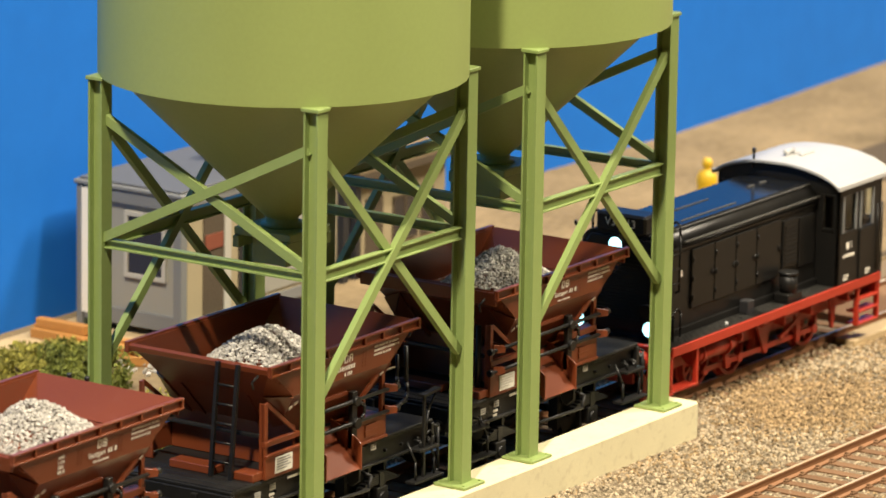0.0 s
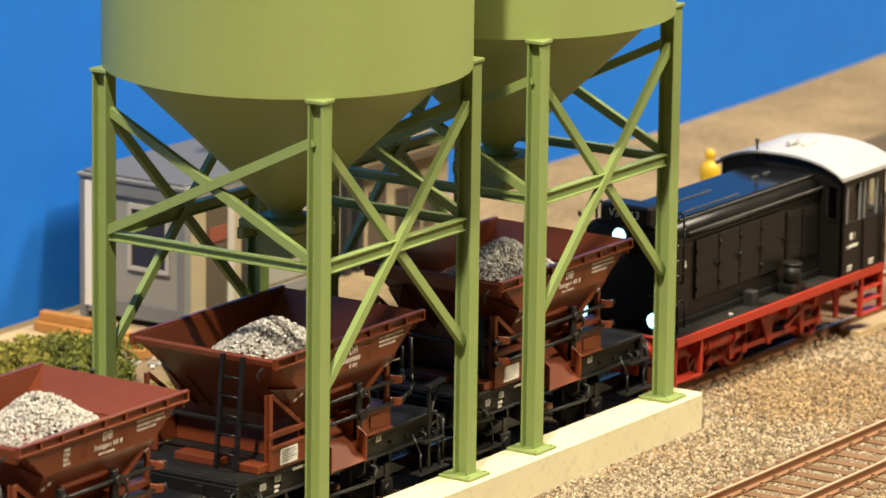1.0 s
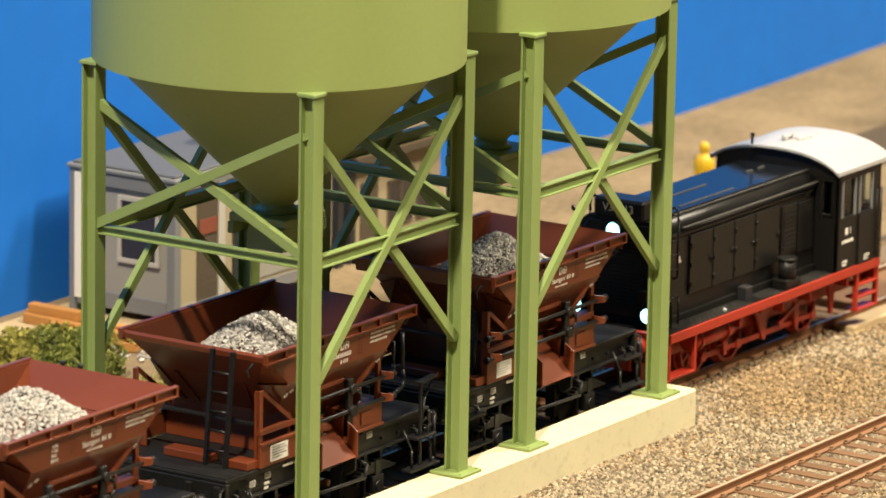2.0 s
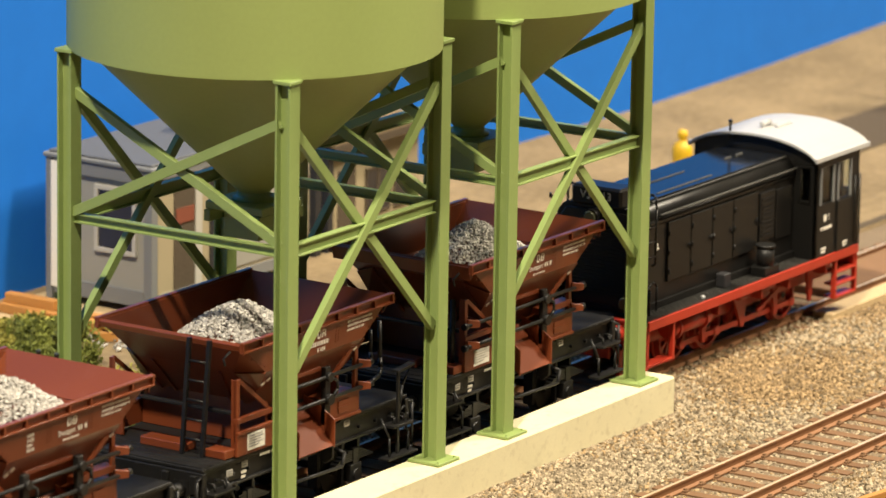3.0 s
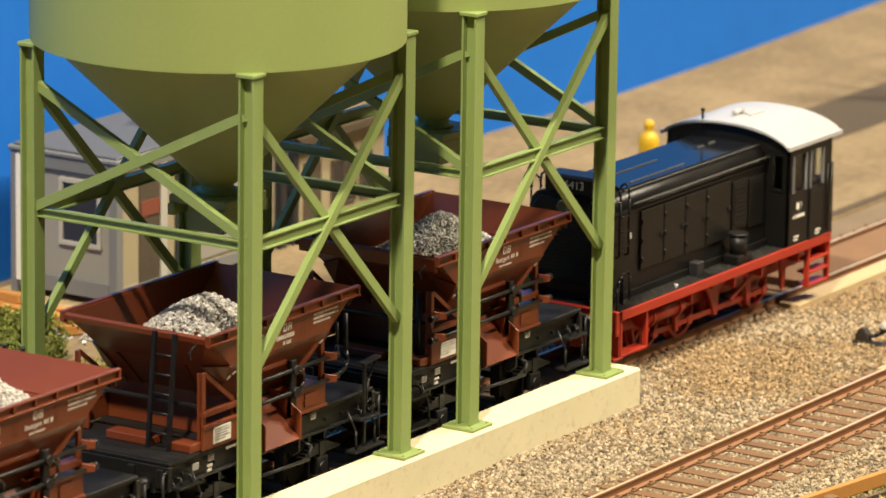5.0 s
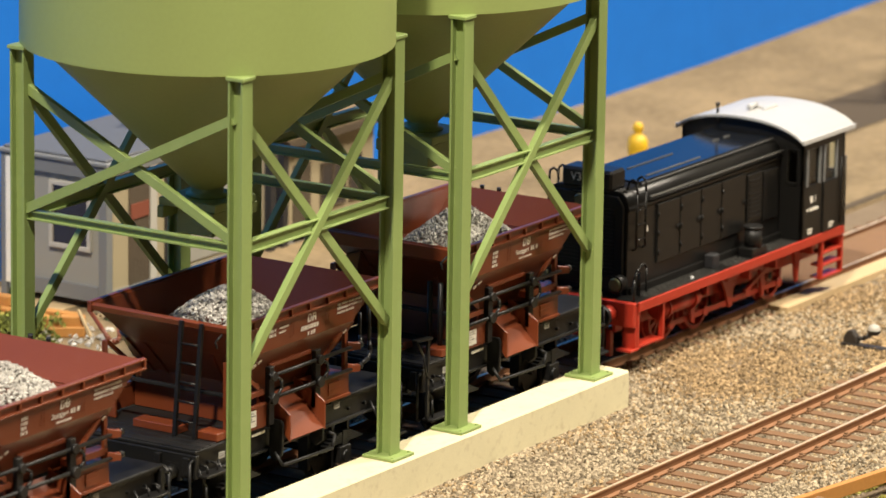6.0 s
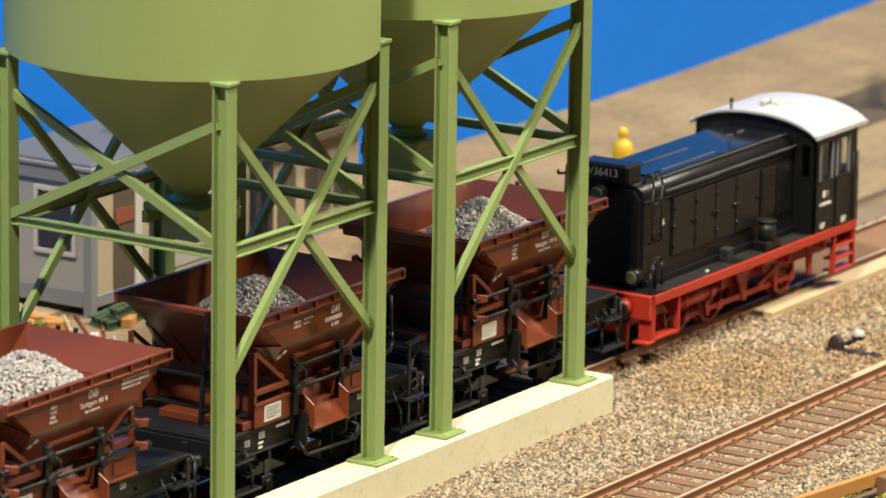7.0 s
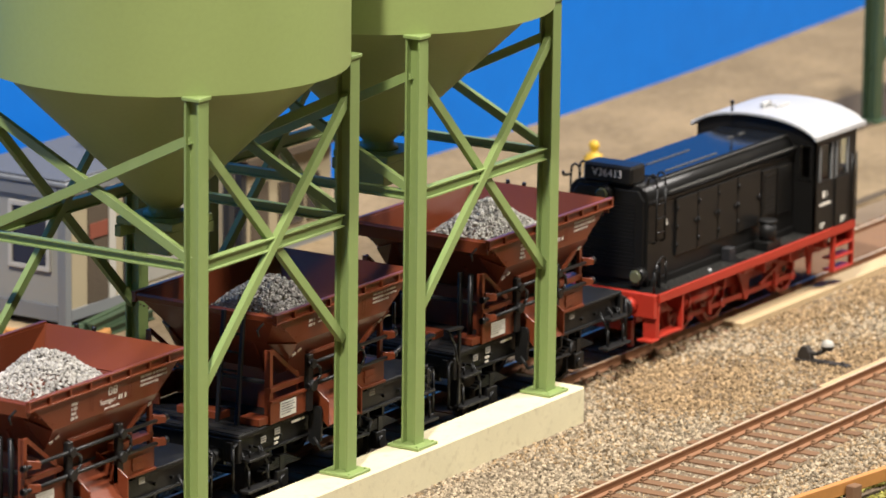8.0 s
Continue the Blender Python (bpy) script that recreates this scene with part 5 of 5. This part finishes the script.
STONE_TAN = surface("tan_ballast_stone", (0.155, 0.102, 0.055), 0.85, spec=0.12, vary=0.3, second=(0.355, 0.252, 0.137), island=0.75, grain=1500, blotch=30, bump=0.2)
ballast("grey_ballast", 66000, (95, 760), (-164, 31), 31, 0.75, 1.65, True, "loose pale grey crushed stone ballast")
ballast("tan_ballast", 66000, (95, 760), (-164, 31), 32, 0.75, 1.6, False, "loose tan crushed stone ballast")
ballast("track_ballast", 14000, (-60, 500), (62, 95), 33, 0.7, 1.4, True, "loose stone ballast beside the loading track")


# ---------------------------------------------------------------- motion of the train
def motions():
    loco_way = ((0, 0), (4.6, 0), (4.8, 1.5), (5.0, 6.6), (5.5, 18.8), (6.0, 31.8), (6.5, 45.9), (7.0, 60.6), (7.5, 76.4), (8.0, 92.0))
    front_way = ((0, 0), (4.6, 0), (4.8, 0.1), (5.0, 1.1), (5.5, 13.0), (6.0, 26.6), (6.5, 40.8), (7.0, 55.8), (7.5, 71.4), (8.0, 87.4))
    rear_way = ((0, 0), (4.6, 0), (4.8, 0.2), (5.0, 1.6), (5.5, 12.4), (6.0, 25.2), (6.5, 38.5), (7.0, 53.7), (7.5, 68.6), (8.0, 84.3))
    for ob, x, way in ((locomotive, 400.0, loco_way), (wagon_front, 206.8, front_way), (wagon_middle, 38.9, front_way), (wagon_rear, -128.9, rear_way)):
        walk(ob, [(t, pose((x + d) * MM, TRACK_Y * MM, RAIL_Z * MM)) for t, d in way])
        for child in ob.children:
            if child.name.startswith("wheelset"):
                r, p = (12.0 if ob is locomotive else 11.0), child.location.copy()
                walk(child, [(t, pose(p.x, p.y, p.z, 0, math.degrees(d / r), 0)) for t, d in fine(way)])
    # the lamps seem to go out as the train changes its direction: each made-up blind swings over its lit lens
    for child in locomotive.children:
        if child.name.startswith("lamp_blind"):
            p = child.location.copy()
            way = -1 if p.z > 50 * MM else 1
            walk(child, [(t, pose(p.x, p.y, p.z, 0, way * a, 0)) for t, a in ((0, 165), (2.1, 165), (2.2, 110), (2.3, 55), (2.4, 0), (8, 0))])


def fine(way):
    """Rows close enough for a rolling wheel."""
    out = []
    for (t0, d0), (t1, d1) in zip(way, way[1:]):
        n = 2 if d1 - d0 > 2 else 1
        out += [(t0 + (t1 - t0) * k / n, d0 + (d1 - d0) * k / n) for k in range(n)]
    return out + [way[-1]]


motions()
